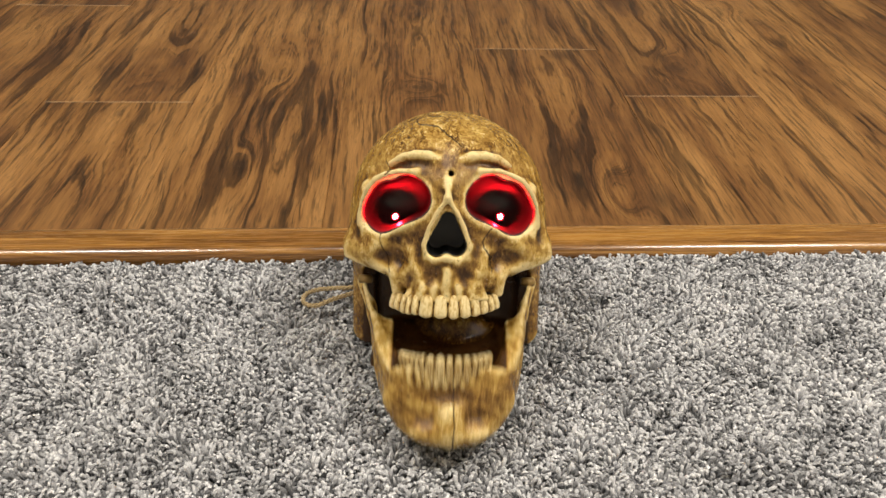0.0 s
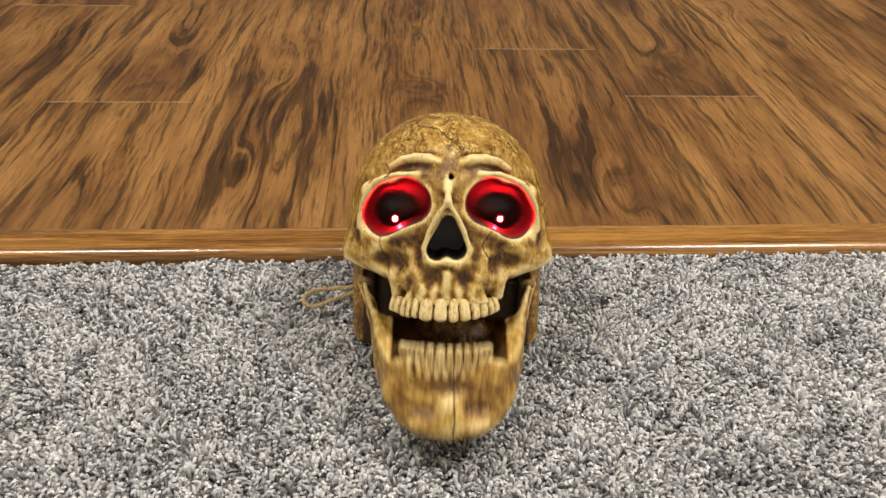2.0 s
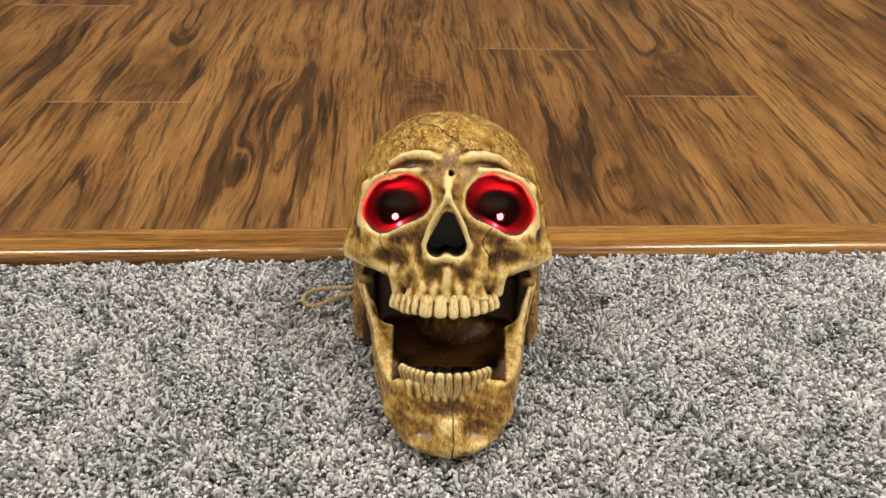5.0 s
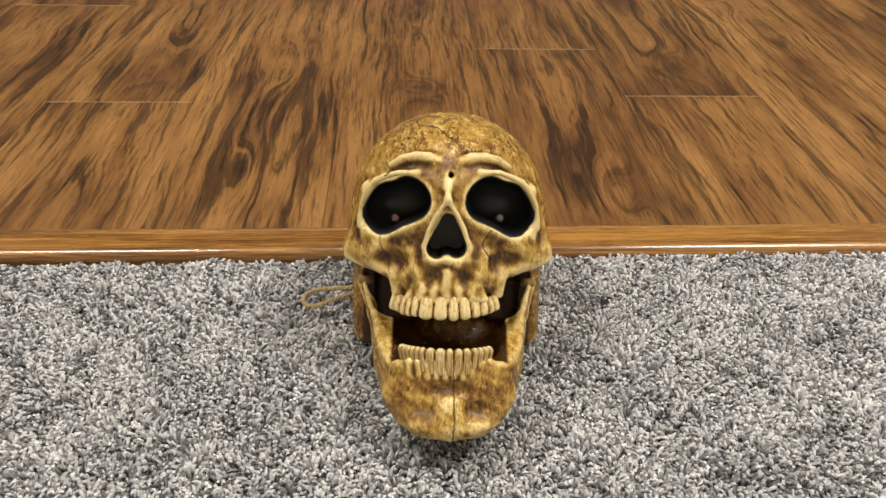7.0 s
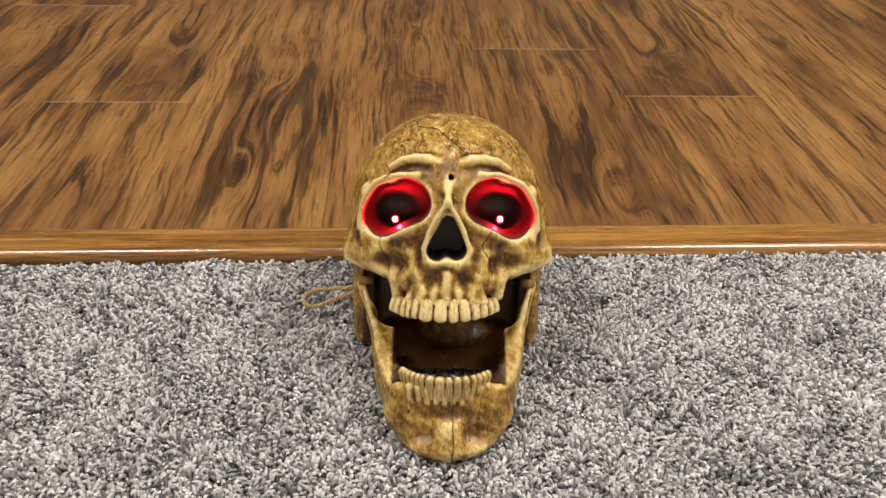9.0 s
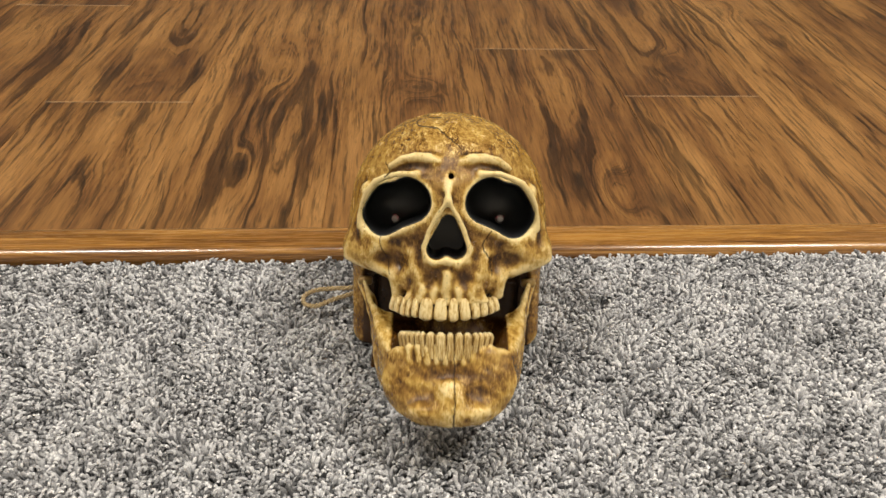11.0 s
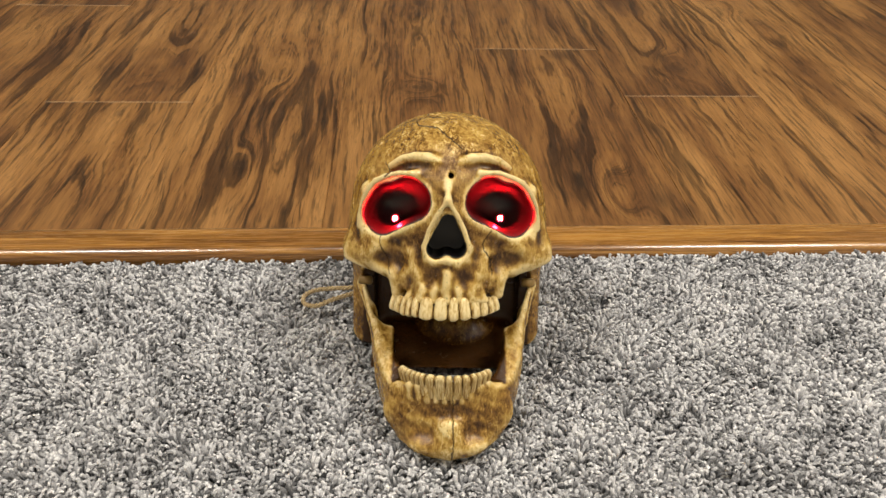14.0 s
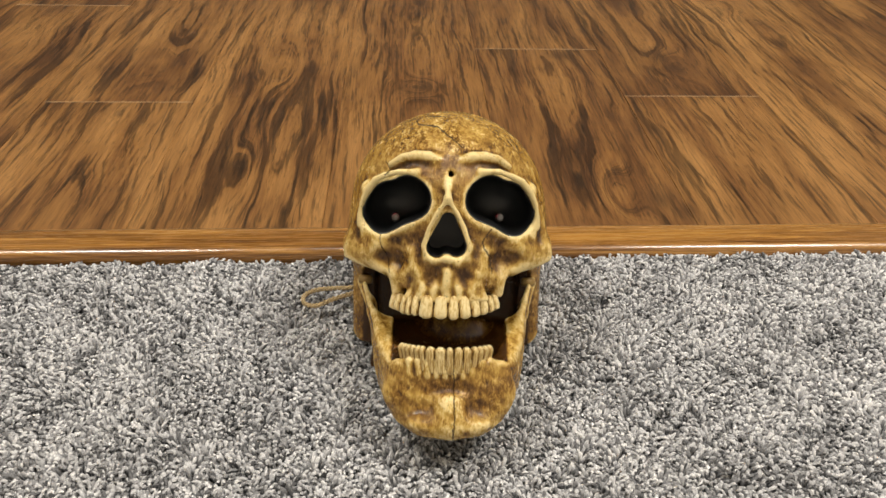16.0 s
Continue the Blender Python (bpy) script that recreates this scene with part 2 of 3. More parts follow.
WOOD, STRIP, YARN, GROUND = laminate(), strip_wood(), carpet_yarn(), carpet_base()
S = 0.966e-3
CRACKS = (((-46, 41), (-43, 44), (-47, 50)), ((-49, -1), (-49.5, -8), (-45, -18), (-42.5, -30)), ((30, 4), (24, -6), (30, -16), (32, -28)),
          ((-26, 81), (-24, 77.5), (-9, 76), (-2, 70), (9, 61)), ((-26, 81), (-18, 84), (-7, 84)))
BONE = bone("painted_bone", CRACKS, -20)
JAW_BONE = bone("painted_jaw_bone", (((5.0, -36), (5.0, -100)),), -70)
ENAMEL, LOW_ENAMEL = enamel(), low_enamel()
BLACK = plain("black_socket_plastic", (0.024, 0.026, 0.028), 0.34, 60.0)
LENS_DARK = plain("unlit_led_back", (0.75, 0.75, 0.75), 0.08, 60.0)
GLOW = glow()
TWINE = plain("jute_twine", (0.74, 0.58, 0.34), 0.9, 900.0, 0.5, 0.1)
PIN = plain("bone_coloured_pin", (0.42, 0.27, 0.085), 0.35, 200.0, 0.5, 0.5)
CORE = plain("worn_plank_edge", (0.50, 0.36, 0.22), 0.6, 120.0, 0.5, 0.3)
PAINT = plain("wall_paint", (0.54, 0.51, 0.46), 0.85, 9.0, 0.06, 0.2)
CEILING = plain("ceiling_paint", (0.8, 0.79, 0.76), 0.9, 9.0, 0.05, 0.2)

# ---- mesh helpers ----


def part(name, bm, material, parent=None, label=""):
    me = bpy.data.meshes.new(name)
    bm.to_mesh(me)
    bm.free()
    me.materials.append(material)
    ob = new(name, me)
    ob.parent = parent
    return tagged(ob, label)


def paint_layer(ob, name, values):
    ob.data.attributes.new(name, "FLOAT", "POINT").data.foreach_set("value", values.astype(np.float32))


def relief(v, q, rounds):
    """How far each point stands out of its surroundings, in millimetres: ridges above nought, hollows below."""
    n = np.zeros_like(v)
    fn = np.cross(v[q[:, 2]] - v[q[:, 0]], v[q[:, 3]] - v[q[:, 1]])
    for k in range(4):
        for i in range(3):
            n[:, i] += np.bincount(q[:, k], fn[:, i], len(v))
    n /= np.linalg.norm(n, axis=1)[:, None] + 1e-9
    return ((v - relaxed(v, q, rounds)) * n).sum(1)


def mesh_part(name, verts, faces, material, parent=None, label="", smooth=True):
    me = bpy.data.meshes.new(name)
    me.from_pydata(verts, [], faces)
    me.update()
    if smooth:
        me.polygons.foreach_set("use_smooth", np.ones(len(me.polygons), dtype=bool))
    me.materials.append(material)
    ob = new(name, me)
    ob.parent = parent
    return tagged(ob, label)


def box_bm(x0, y0, z0, x1, y1, z1, bevel=0.0, segments=1):
    bm = bmesh.new()
    bmesh.ops.create_cube(bm, size=1.0)
    for v in bm.verts:
        v.co = Vector(((x0 + x1) / 2 + v.co.x * (x1 - x0), (y0 + y1) / 2 + v.co.y * (y1 - y0), (z0 + z1) / 2 + v.co.z * (z1 - z0)))
    if bevel:
        bmesh.ops.bevel(bm, geom=bm.edges[:], offset=bevel, segments=segments, affect="EDGES")
    return bm


def surface(d, low, h):
    """The zero surface of the distances d on a grid from low with the step h (surface nets)."""
    inside = d < 0
    shape = np.array(d.shape) - 1
    total, count = np.zeros((*shape, 3), np.float32), np.zeros(shape, np.float32)
    corner = [(i, j, k) for i in (0, 1) for j in (0, 1) for k in (0, 1)]

    def at(a, c):
        return a[c[0]:c[0] + shape[0], c[1]:c[1] + shape[1], c[2]:c[2] + shape[2]]

    for a in corner:
        for axis in range(3):
            if a[axis]:
                continue
            b = tuple(v + (i == axis) for i, v in enumerate(a))
            cells = np.nonzero(at(inside, a) != at(inside, b))
            da, db = at(d, a)[cells], at(d, b)[cells]
            t = da / (da - db)
            for i in range(3):
                total[(*cells, i)] += a[i] + (t if i == axis else 0)
            count[cells] += 1
    live = count > 0
    index = np.full(shape, -1, np.int64)
    index[live] = np.arange(live.sum())
    verts = (np.argwhere(live) + total[live] / count[live][:, None]) * h + np.array(low)
    faces = []
    for axis in range(3):
        u, v = (axis + 1) % 3, (axis + 2) % 3
        ahead = [slice(1, s) for s in shape]
        ahead[axis] = slice(0, shape[axis])
        nxt = list(ahead)
        nxt[axis] = slice(1, shape[axis] + 1)
        sa, sb = inside[tuple(ahead)], inside[tuple(nxt)]
        for flip in (False, True):
            e = np.argwhere((sa & ~sb) if not flip else (~sa & sb))
            if not len(e):
                continue
            e = e + np.array([0 if i == axis else 1 for i in range(3)])
            quad = []
            for du, dv in ((-1, -1), (0, -1), (0, 0), (-1, 0)):
                c = e.copy()
                c[:, u] += du
                c[:, v] += dv
                quad.append(index[c[:, 0], c[:, 1], c[:, 2]])
            q = np.stack(quad, 1)
            faces.append(q[:, ::-1] if flip else q)
    return verts, np.concatenate(faces)


def relaxed(v, q, rounds=2):
    """Evens out the steps of the grid."""
    e = np.concatenate([q[:, [0, 1]], q[:, [1, 2]], q[:, [2, 3]], q[:, [3, 0]]])
    for k in range(rounds):
        total, count = np.zeros_like(v), np.zeros(len(v))
        for a, c in ((0, 1), (1, 0)):
            for i in range(3):
                total[:, i] += np.bincount(e[:, a], v[e[:, c], i], len(v))
            count += np.bincount(e[:, a], minlength=len(v))
        v = v * 0.4 + 0.6 * total / count[:, None]
    return v


class Field:
    """A grid of points, in millimetres, on which shapes are distances."""

    def __init__(self, low, high, h):
        self.low, self.h = low, h
        axes = [np.arange(a, b, h, dtype=np.float32) for a, b in zip(low, high)]
        self.x, self.y, self.z = np.meshgrid(*axes, indexing="ij", sparse=True)

    def ball(self, c, r, turn=0.0):
        """An ellipsoid, turned about y by so many degrees."""
        dx, dy, dz = self.x - c[0], self.y - c[1], self.z - c[2]
        if turn:
            s, k = math.sin(radians(turn)), math.cos(radians(turn))
            dx, dz = dx * k + dz * s, dz * k - dx * s
        n = np.sqrt((dx / r[0]) ** 2 + (dy / r[1]) ** 2 + (dz / r[2]) ** 2)
        return (n - 1) * min(r)

    def rod(self, a, b, ra, rb=None, flat=1.0):
        """A tapered rod from a to b; flat stretches its section upwards."""
        rb = ra if rb is None else rb
        a, b = np.array(a, np.float32), np.array(b, np.float32)
        g = b - a
        px, py, pz = self.x - a[0], self.y - a[1], self.z - a[2]
        t = np.clip((px * g[0] + py * g[1] + pz * g[2]) / float(g @ g), 0, 1)
        return np.sqrt((px - t * g[0]) ** 2 + (py - t * g[1]) ** 2 + ((pz - t * g[2]) / flat) ** 2) - (ra + (rb - ra) * t)

    def chain(self, pts, k=1.0):
        """Rods along points (x, y, z, radius)."""
        d = None
        for p, q in zip(pts, pts[1:]):
            e = self.rod(p[:3], q[:3], p[3], q[3])
            d = e if d is None else union(d, e, k)
        return d

    def block(self, c, half, r, turn=0.0):
        dx, dy, dz = self.x - c[0], self.y - c[1], self.z - c[2]
        if turn:
            s, k = math.sin(radians(turn)), math.cos(radians(turn))
            dx, dz = dx * k + dz * s, dz * k - dx * s
        qx, qy, qz = np.abs(dx) - half[0] + r, np.abs(dy) - half[1] + r, np.abs(dz) - half[2] + r
        out = np.sqrt(np.maximum(qx, 0) ** 2 + np.maximum(qy, 0) ** 2 + np.maximum(qz, 0) ** 2)
        return out + np.minimum(np.maximum(qx, np.maximum(qy, qz)), 0) - r

    def slot(self, ax, az, ra, bx, bz, rb):
        """A tapered rod in the plane of x and z, endless along y."""
        gx, gz = bx - ax, bz - az
        t = np.clip(((self.x - ax) * gx + (self.z - az) * gz) / (gx * gx + gz * gz), 0, 1)
        return np.sqrt((self.x - ax - t * gx) ** 2 + (self.z - az - t * gz) ** 2) - (ra + (rb - ra) * t) + 0 * self.y


class Points(Field):
    """Single points in place of a grid."""

    def __init__(self, v):
        self.x, self.y, self.z = v[:, 0], v[:, 1], v[:, 2]


def union(a, b, k=4.0):
    h = np.clip(0.5 + 0.5 * (b - a) / k, 0, 1)
    return b + (a - b) * h - k * h * (1 - h)


def cut(a, b, k=2.0):
    """a without b."""
    return -union(-a, b, k)


# ---- the setting ----
def empty(name, label="", category="", kind=""):
    return tagged(new(name), label, category, kind=kind)


floor = empty("floor", "dark walnut laminate plank floor, satin", "floor", "structure")


def plank(x0, y0, y1, shade):
    g = 0.0001
    bm = box_bm(x0 + g, y0 + g, -0.010, x0 + PLANK - g, y1 - g, 0.0, 0.0007)
    bm.normal_update()
    for fc in bm.faces:
        # the short edges are chipped to the pale core
        if abs(fc.normal.y) > 0.5 and 0.3 < fc.normal.z < 0.9 and abs(fc.normal.x) < 0.1:
            fc.material_index = 1
    ob = part("plank", bm, WOOD, floor)
    ob.data.materials.append(CORE)
    paint_layer(ob, "shade", np.full(len(ob.data.vertices), shade))
    return ob


sub = part("underlay", box_bm(-1.9, 0.0, -0.020, 1.9, 3.0, -0.0105), GROUND, floor)
SEAMS = {4: 1.15, 3: 1.0, -4: 0.648, -3: 0.279, -2: 0.94, -1: 0.80, 0: 0.465, 1: 0.300, 2: 0.85}
# how pale or dark each plank is: its row, and the piece along it
SHADES = {(-4, 0): 0.0, (-4, 1): -0.035, (-3, 0): 0.02, (-3, 1): 0.008, (-2, 0): 0.012, (-1, 0): 0.015, (0, 0): -0.005, (0, 1): 0.005, (1, 0): 0.03, (1, 1): -0.012, (2, 0): 0.02, (3, 0): -0.025, (4, 0): -0.04}
for k in range(-10, 10):
    y = SEAMS.get(k, 0.15 + (k * 0.437) % 1.2)
    cuts = [-0.0035] + [y + 1.2 * i for i in range(4) if y + 1.2 * i < 2.9] + [3.0]
    for i, (y0, y1) in enumerate(zip(cuts, cuts[1:])):
        plank(k * PLANK, y0, y1, SHADES.get((k, i), ((k * 7 + i * 5) % 9 - 4) * 0.006))


def threshold():
    """A reducer strip with a rounded nose between wood and carpet."""
    prof = [(0.0, 0.0030), (-0.003, 0.0042), (-0.012, 0.0046), (-0.026, 0.0043)]
    prof += [(-0.030 - 0.0115 * math.sin(radians(a)), -0.0072 + 0.0112 * math.cos(radians(a))) for a in range(0, 91, 9)]
    prof += [(-0.0415, -0.0150), (0.0, -0.0150)]
    bm = bmesh.new()
    rings = []
    n = 40
    for i in range(n + 1):
        x = -1.9 + 3.8 * i / n
        rings.append([bm.verts.new((x, py - 0.0045, pz)) for py, pz in prof])
    m = len(prof)
    for a, b in zip(rings, rings[1:]):
        for j in range(m):
            bm.faces.new((a[j], a[(j + 1) % m], b[(j + 1) % m], b[j]))
    bm.faces.new(rings[0][::-1])
    bm.faces.new(rings[-1])
    bmesh.ops.recalc_face_normals(bm, faces=bm.faces[:])
    for fc in bm.faces:
        fc.smooth = True
    ob = part("threshold_strip", bm, STRIP)
    return tagged(ob, "glossy brown oak transition strip with rounded nose", "threshold strip", kind="structure")


threshold()

carpet = part("carpet", box_bm(-1.9, -1.5, -0.020, 1.9, -0.0465, -0.0095), GROUND)
tagged(carpet, "mottled light and dark grey shag carpet", "carpet", kind="structure")


def pile(x0, x1, y0, y1, step, length, radius, parent, seed, spare=None):
    """Bent yarn ends, all in one mesh."""
    rng = np.random.default_rng(seed)
    gx, gy = np.meshgrid(np.arange(x0, x1, step), np.arange(y0, y1, step), indexing="ij")
    px = (gx + rng.uniform(-0.5, 0.5, gx.shape) * step).ravel()
    py = (gy + rng.uniform(-0.5, 0.5, gy.shape) * step).ravel()
    # the cut edge runs slightly askew to the strip
    py = np.minimum(py, -0.0495 + 0.0105 * (px + 0.05) + 0.0012 * np.sin(px * 61) - rng.uniform(0, 0.002, px.shape))
    if spare:
        keep = ~((px > spare[0]) & (px < spare[1]) & (py > spare[2]))
        px, py = px[keep], py[keep]
    n = len(px)
    # neighbours lean together in tufts
    lean = rng.uniform(0, 6.283, n) * 0.45 + 3.2 * np.sin(px * 95 + 2.1 * np.sin(py * 61)) + 2.7 * np.sin(py * 83 + 1.7 * np.sin(px * 47))
    amount = rng.uniform(0.25, 1.0, n)
    tall = length * rng.uniform(0.7, 1.15, n) * (1 + 0.16 * np.sin(px * 173 + 3 + 2 * np.sin(py * 71)) * np.sin(py * 197 + 2 * np.sin(px * 59)) + 0.1 * np.sin(px * 47 + 1) * np.sin(py * 61))
    rad = radius * rng.uniform(0.75, 1.25, n)
    sides, rings = 4, 4
    ts = np.array([0.0, 0.45, 0.8, 1.0])
    bend = np.array([0.0, 0.30, 0.75, 1.0])
    rise = np.array([0.0, 0.65, 0.98, 0.94])
    fat = np.array([0.8, 1.1, 1.0, 0.45])
    ang = np.arange(sides) * 2 * math.pi / sides
    verts = np.zeros((n, rings, sides, 3))
    ux, uy = np.cos(lean), np.sin(lean)
    for i in range(rings):
        cx = px + ux * bend[i] * amount * tall * 0.8
        cy = py + uy * bend[i] * amount * tall * 0.8
        cz = -0.010 + rise[i] * tall * (1.08 - 0.45 * amount)
        for j in range(sides):
            ca, sa = math.cos(ang[j]), math.sin(ang[j])
            tilt = bend[i] * amount * 0.8
            verts[:, i, j, 0] = cx + rad * fat[i] * (ca * ux - sa * uy)
            verts[:, i, j, 1] = cy + rad * fat[i] * (ca * uy + sa * ux)
            verts[:, i, j, 2] = cz - rad * fat[i] * ca * tilt
    base = (np.arange(n) * rings * sides)[:, None]
    quads = []
    for i in range(rings - 1):
        for j in range(sides):
            k = (j + 1) % sides
            quads.append((i * sides + j, i * sides + k, (i + 1) * sides + k, (i + 1) * sides + j))
    quads = np.array(quads)
    tops = np.array([(rings - 1) * sides + j for j in range(sides)])
    faces = (base[:, :, None] + quads[None]).reshape(-1, 4).tolist() + (base + tops[None]).tolist()
    ob = mesh_part("yarn_pile", verts.reshape(-1, 3).tolist(), faces, YARN, parent)
    return tagged(ob, kind="stuff")


pile(-0.50, 0.40, -0.335, -0.0440, 0.00215, 0.0098, 0.00120, carpet, 5)
pile(-1.9, 1.9, -1.5, -0.0470, 0.0125, 0.0120, 0.0070, carpet, 6, (-0.503, 0.403, -0.338))

# plain walls and a ceiling close the room
for name, b in (("wall_north", (-2.0, 3.0, -0.02, 2.0, 3.1, 2.42)), ("wall_south", (-2.0, -1.6, -0.02, 2.0, -1.5, 2.42)),
                ("wall_east", (1.9, -1.5, -0.02, 2.0, 3.0, 2.42)), ("wall_west", (-2.0, -1.5, -0.02, -1.9, 3.0, 2.42))):
    tagged(part(name, box_bm(*b), PAINT), "plain beige painted wall", "wall", kind="structure")
tagged(part("ceiling", box_bm(-2.0, -1.6, 2.42, 2.0, 3.1, 2.5), CEILING), "plain white painted ceiling", "ceiling", kind="structure")

# ---- the talking skull ----
TILT = 28.0
HOME = pose(-0.0737, -0.1148, 0.0872, -TILT, -0.35, -3.0)
HINGE = (0.0, -5.0, -60.0)
skull = empty("skull_prop", "aged yellow-brown plastic talking skull with open jaw, resting on carpet", "skull decoration")
skull.matrix_world = HOME

# eye sockets: the outer, lower round and the inner, upper one (x, z, radius)
SOCKETS = (((-49.0, 13.4, 13.2), (-28.8, 25.0, 15.6)), ((48.3, 13.5, 13.6), (27.6, 25.6, 16.2)))


def socket_hole(f, low, high):
    d = f.slot(*low, *high)
    d = union(d, f.slot(low[0], low[1] - 1.5, low[2] - 2.0, low[0] * 0.92, high[1] - 2, high[2] - 4), 6.0)
    x, z = (low[0] + high[0]) / 2, (low[1] + high[1]) / 2
    bx, by, bz = f.x - x, np.maximum(f.y, -58) + 58, f.z - z
    bowl = (np.sqrt((bx / 29) ** 2 + (by / 33) ** 2 + (bz / 25) ** 2) - 1) * 27
    return -union(-d, -bowl, 4.0)


def nose_hole(f):
    d = union(f.slot(-0.8, 10.5, 4.6, -8.8, -8.6, 6.6), f.slot(-0.2, 10.5, 4.6, 5.6, -7.6, 7.0), 2.0)
    return np.maximum(union(d, f.slot(-1.2, 6, 5, -1.6, -6, 6.6), 2.0), f.y + 48)


def ridges(f):
    """Brow, socket rims, nose frame: raised edges of the face."""
    d = None
    for s, (low, high) in zip((-1, 1), SOCKETS):
        ax, az, ra = abs(low[0]), low[1], low[2]
        bx, bz, rb = abs(high[0]), high[1], high[2]
        for e in (f.chain([(s * (bx - 5), -71.5, bz + rb + 3.2, 1.6), (s * (bx + 8), -71, bz + rb + 3.0, 2.0), (s * (ax - 3), -67.5, az + 27.6, 2.4), (s * (ax + 4), -64.5, az + 24, 2.6),
                           (s * (ax + 10), -61.5, az + 17, 2.8), (s * (ax + ra + 2.4), -57.5, az + 7, 3.2), (s * (ax + ra + 3.2), -54.5, az - 2, 3.4), (s * (ax + ra + 2.4), -54, az - 9, 3.4), (s * (ax + ra - 2), -55, az - 14.5, 3.2)], 0.7),
                  f.chain([(s * 9, -68, 52.5, 2.0), (s * 16, -68.2, 55, 3.2), (s * 25, -66.4, 55.5, 3.4), (s * 34, -63.5, 53.5, 3.0), (s * 43, -60, 48.5, 2.0)], 0.7),
                  f.chain([(s * (ax + ra - 2), -55, az - 14.5, 3.2), (s * ax, -61.5, az - ra - 3.0, 3.0), (s * (ax - 12), -67.5, az - ra + 2.5, 2.6), (s * (bx - 5), -71, bz - rb - 2, 2.0),
                           (s * (bx - rb + 1.5), -71.5, bz - 11, 1.4)], 0.7),
                  f.chain([(-1.2, -86, 26.5, 1.7), (s * 7 - 1.4, -85.5, 16, 1.7), (s * 12.5 - 1.6, -84, 5, 1.7), (s * 15.5 - 1.6, -82.5, -7, 1.7), (s * 13.5 - 1.6, -82, -15, 1.5), (s * 8 - 1.6, -84, -17.5, 1.2), (-1.6, -86, -15, 1.8)], 0.7)):
            d = e if d is None else union(d, e, 3.0)
    return union(d, f.chain([(-1, -76.5, 38, 1.6), (-1.2, -80.5, 34, 1.6), (-1.2, -85.5, 26.5, 1.7)]), 4.0)


def over_floor(f):
    """Height over the carpet, in the skull's own tilted space."""
    return 87.2 / 0.966 - math.sin(radians(TILT)) * f.y + math.cos(radians(TILT)) * f.z


ROOTS = ((-1, -25), (-9, -32), (7, -31), (-17, -34), (15, -33), (-25, -35), (23, -34))


def head_solid(f):
    d = f.ball((0, 8, 25), (73, 86, 64))
    d = union(d, f.block((0, 30, -52), (79, 40, 62), 22), 24.0)
    for s in (-1, 1):
        d = union(d, f.ball((s * 52, -4, 2), (25, 40, 44)), 14.0)
    # hollow of the mouth with a floor of its own
    hollow = union(f.block((0, -48, -84), (59, 62, 50), 14), f.block((0, -50, -84), (70, 44, 51), 10), 4.0)
    d = cut(d, hollow, 4.0)
    tray = np.maximum(np.maximum(over_floor(f) - 9, np.abs(f.x) - 60), np.maximum(-(f.y + 46), f.y - 30))
    d = union(d, tray, 4.0)
    d = union(d, f.ball((8, 22, -96), (32, 30, 22)), 6.0)
    for s in (-1, 1):
        d = union(d, f.rod((s * 64, -46, 28), (s * 66, -42, -2), 8), 6.0)
    face = f.ball((0, -44, 14), (56, 36, 40))
    face = union(face, f.ball((0, -48, -20), (42, 36, 30)), 10.0)
    face = union(face, f.ball((-1, -49, -34), (41, 38, 20)), 8.0)
    for s in (-1, 1):
        face = union(face, f.rod((s * 48, -56, -15), (s * 68, -42, -18), 13, 11, 1.35), 8.0)
        face = union(face, f.rod((s * 68, -42, -18), (s * 77, -8, -20), 9, 8, 1.7), 6.0)
        face = union(face, f.chain([(s * 25, -73, -12, 3), (s * 22, -78, -30, 4), (s * 20, -81, -44, 4)]), 5.0)
        face = union(face, f.chain([(s * 40, -64, -20, 4), (s * 37, -66, -44, 4)]), 5.0)
    face = union(face, ridges(f), 7.0)
    for s, zt in ROOTS:
        face = union(face, f.rod((s, -86.3 + abs(s) * 0.3, zt), (s * 1.15, -85.5 + abs(s) * 0.3, -46), 1.2, 3.8), 4.5)
    # arched underside of the cheekbones, flat gum
    arch = np.interp(np.abs(f.x), (36, 41, 44.5, 49, 55, 64, 76), (-64, -52, -42, -34.5, -31, -28.5, -24))
    face = -union(-face, (f.z - arch) * 0.75, 2.5)
    face = -union(-face, f.z + 48, 2.0)
    d = union(d, face, 5.0)
    # hollows of the cheeks, and beside the nose
    for s in (-1, 1):
        d = cut(d, f.ball((s * 47, -75.5, -20), (15, 12, 9.5)), 5.0)
        d = cut(d, f.rod((s * 20, -84, 50.0), (s * 37, -79, 49.0), 2.0, 1.6), 2.5)
        d = cut(d, f.ball((s * 78, -52, 34), (13, 16, 24)), 8.0)
        d = cut(d, f.ball((s * 32, -86, -36), (9, 8, 10)), 6.0)
        d = cut(d, f.ball((s * 13, -88, -29), (6, 5, 6)), 5.0)
    bump = np.sin(f.x * 0.21 + 1.3) * np.sin(f.z * 0.24 + 0.4) * np.sin(f.y * 0.19 + 2.0) + 0.6 * np.sin(f.x * 0.47 + f.z * 0.31) * np.sin(f.z * 0.52 - f.y * 0.38)
    return d + 0.15 * bump


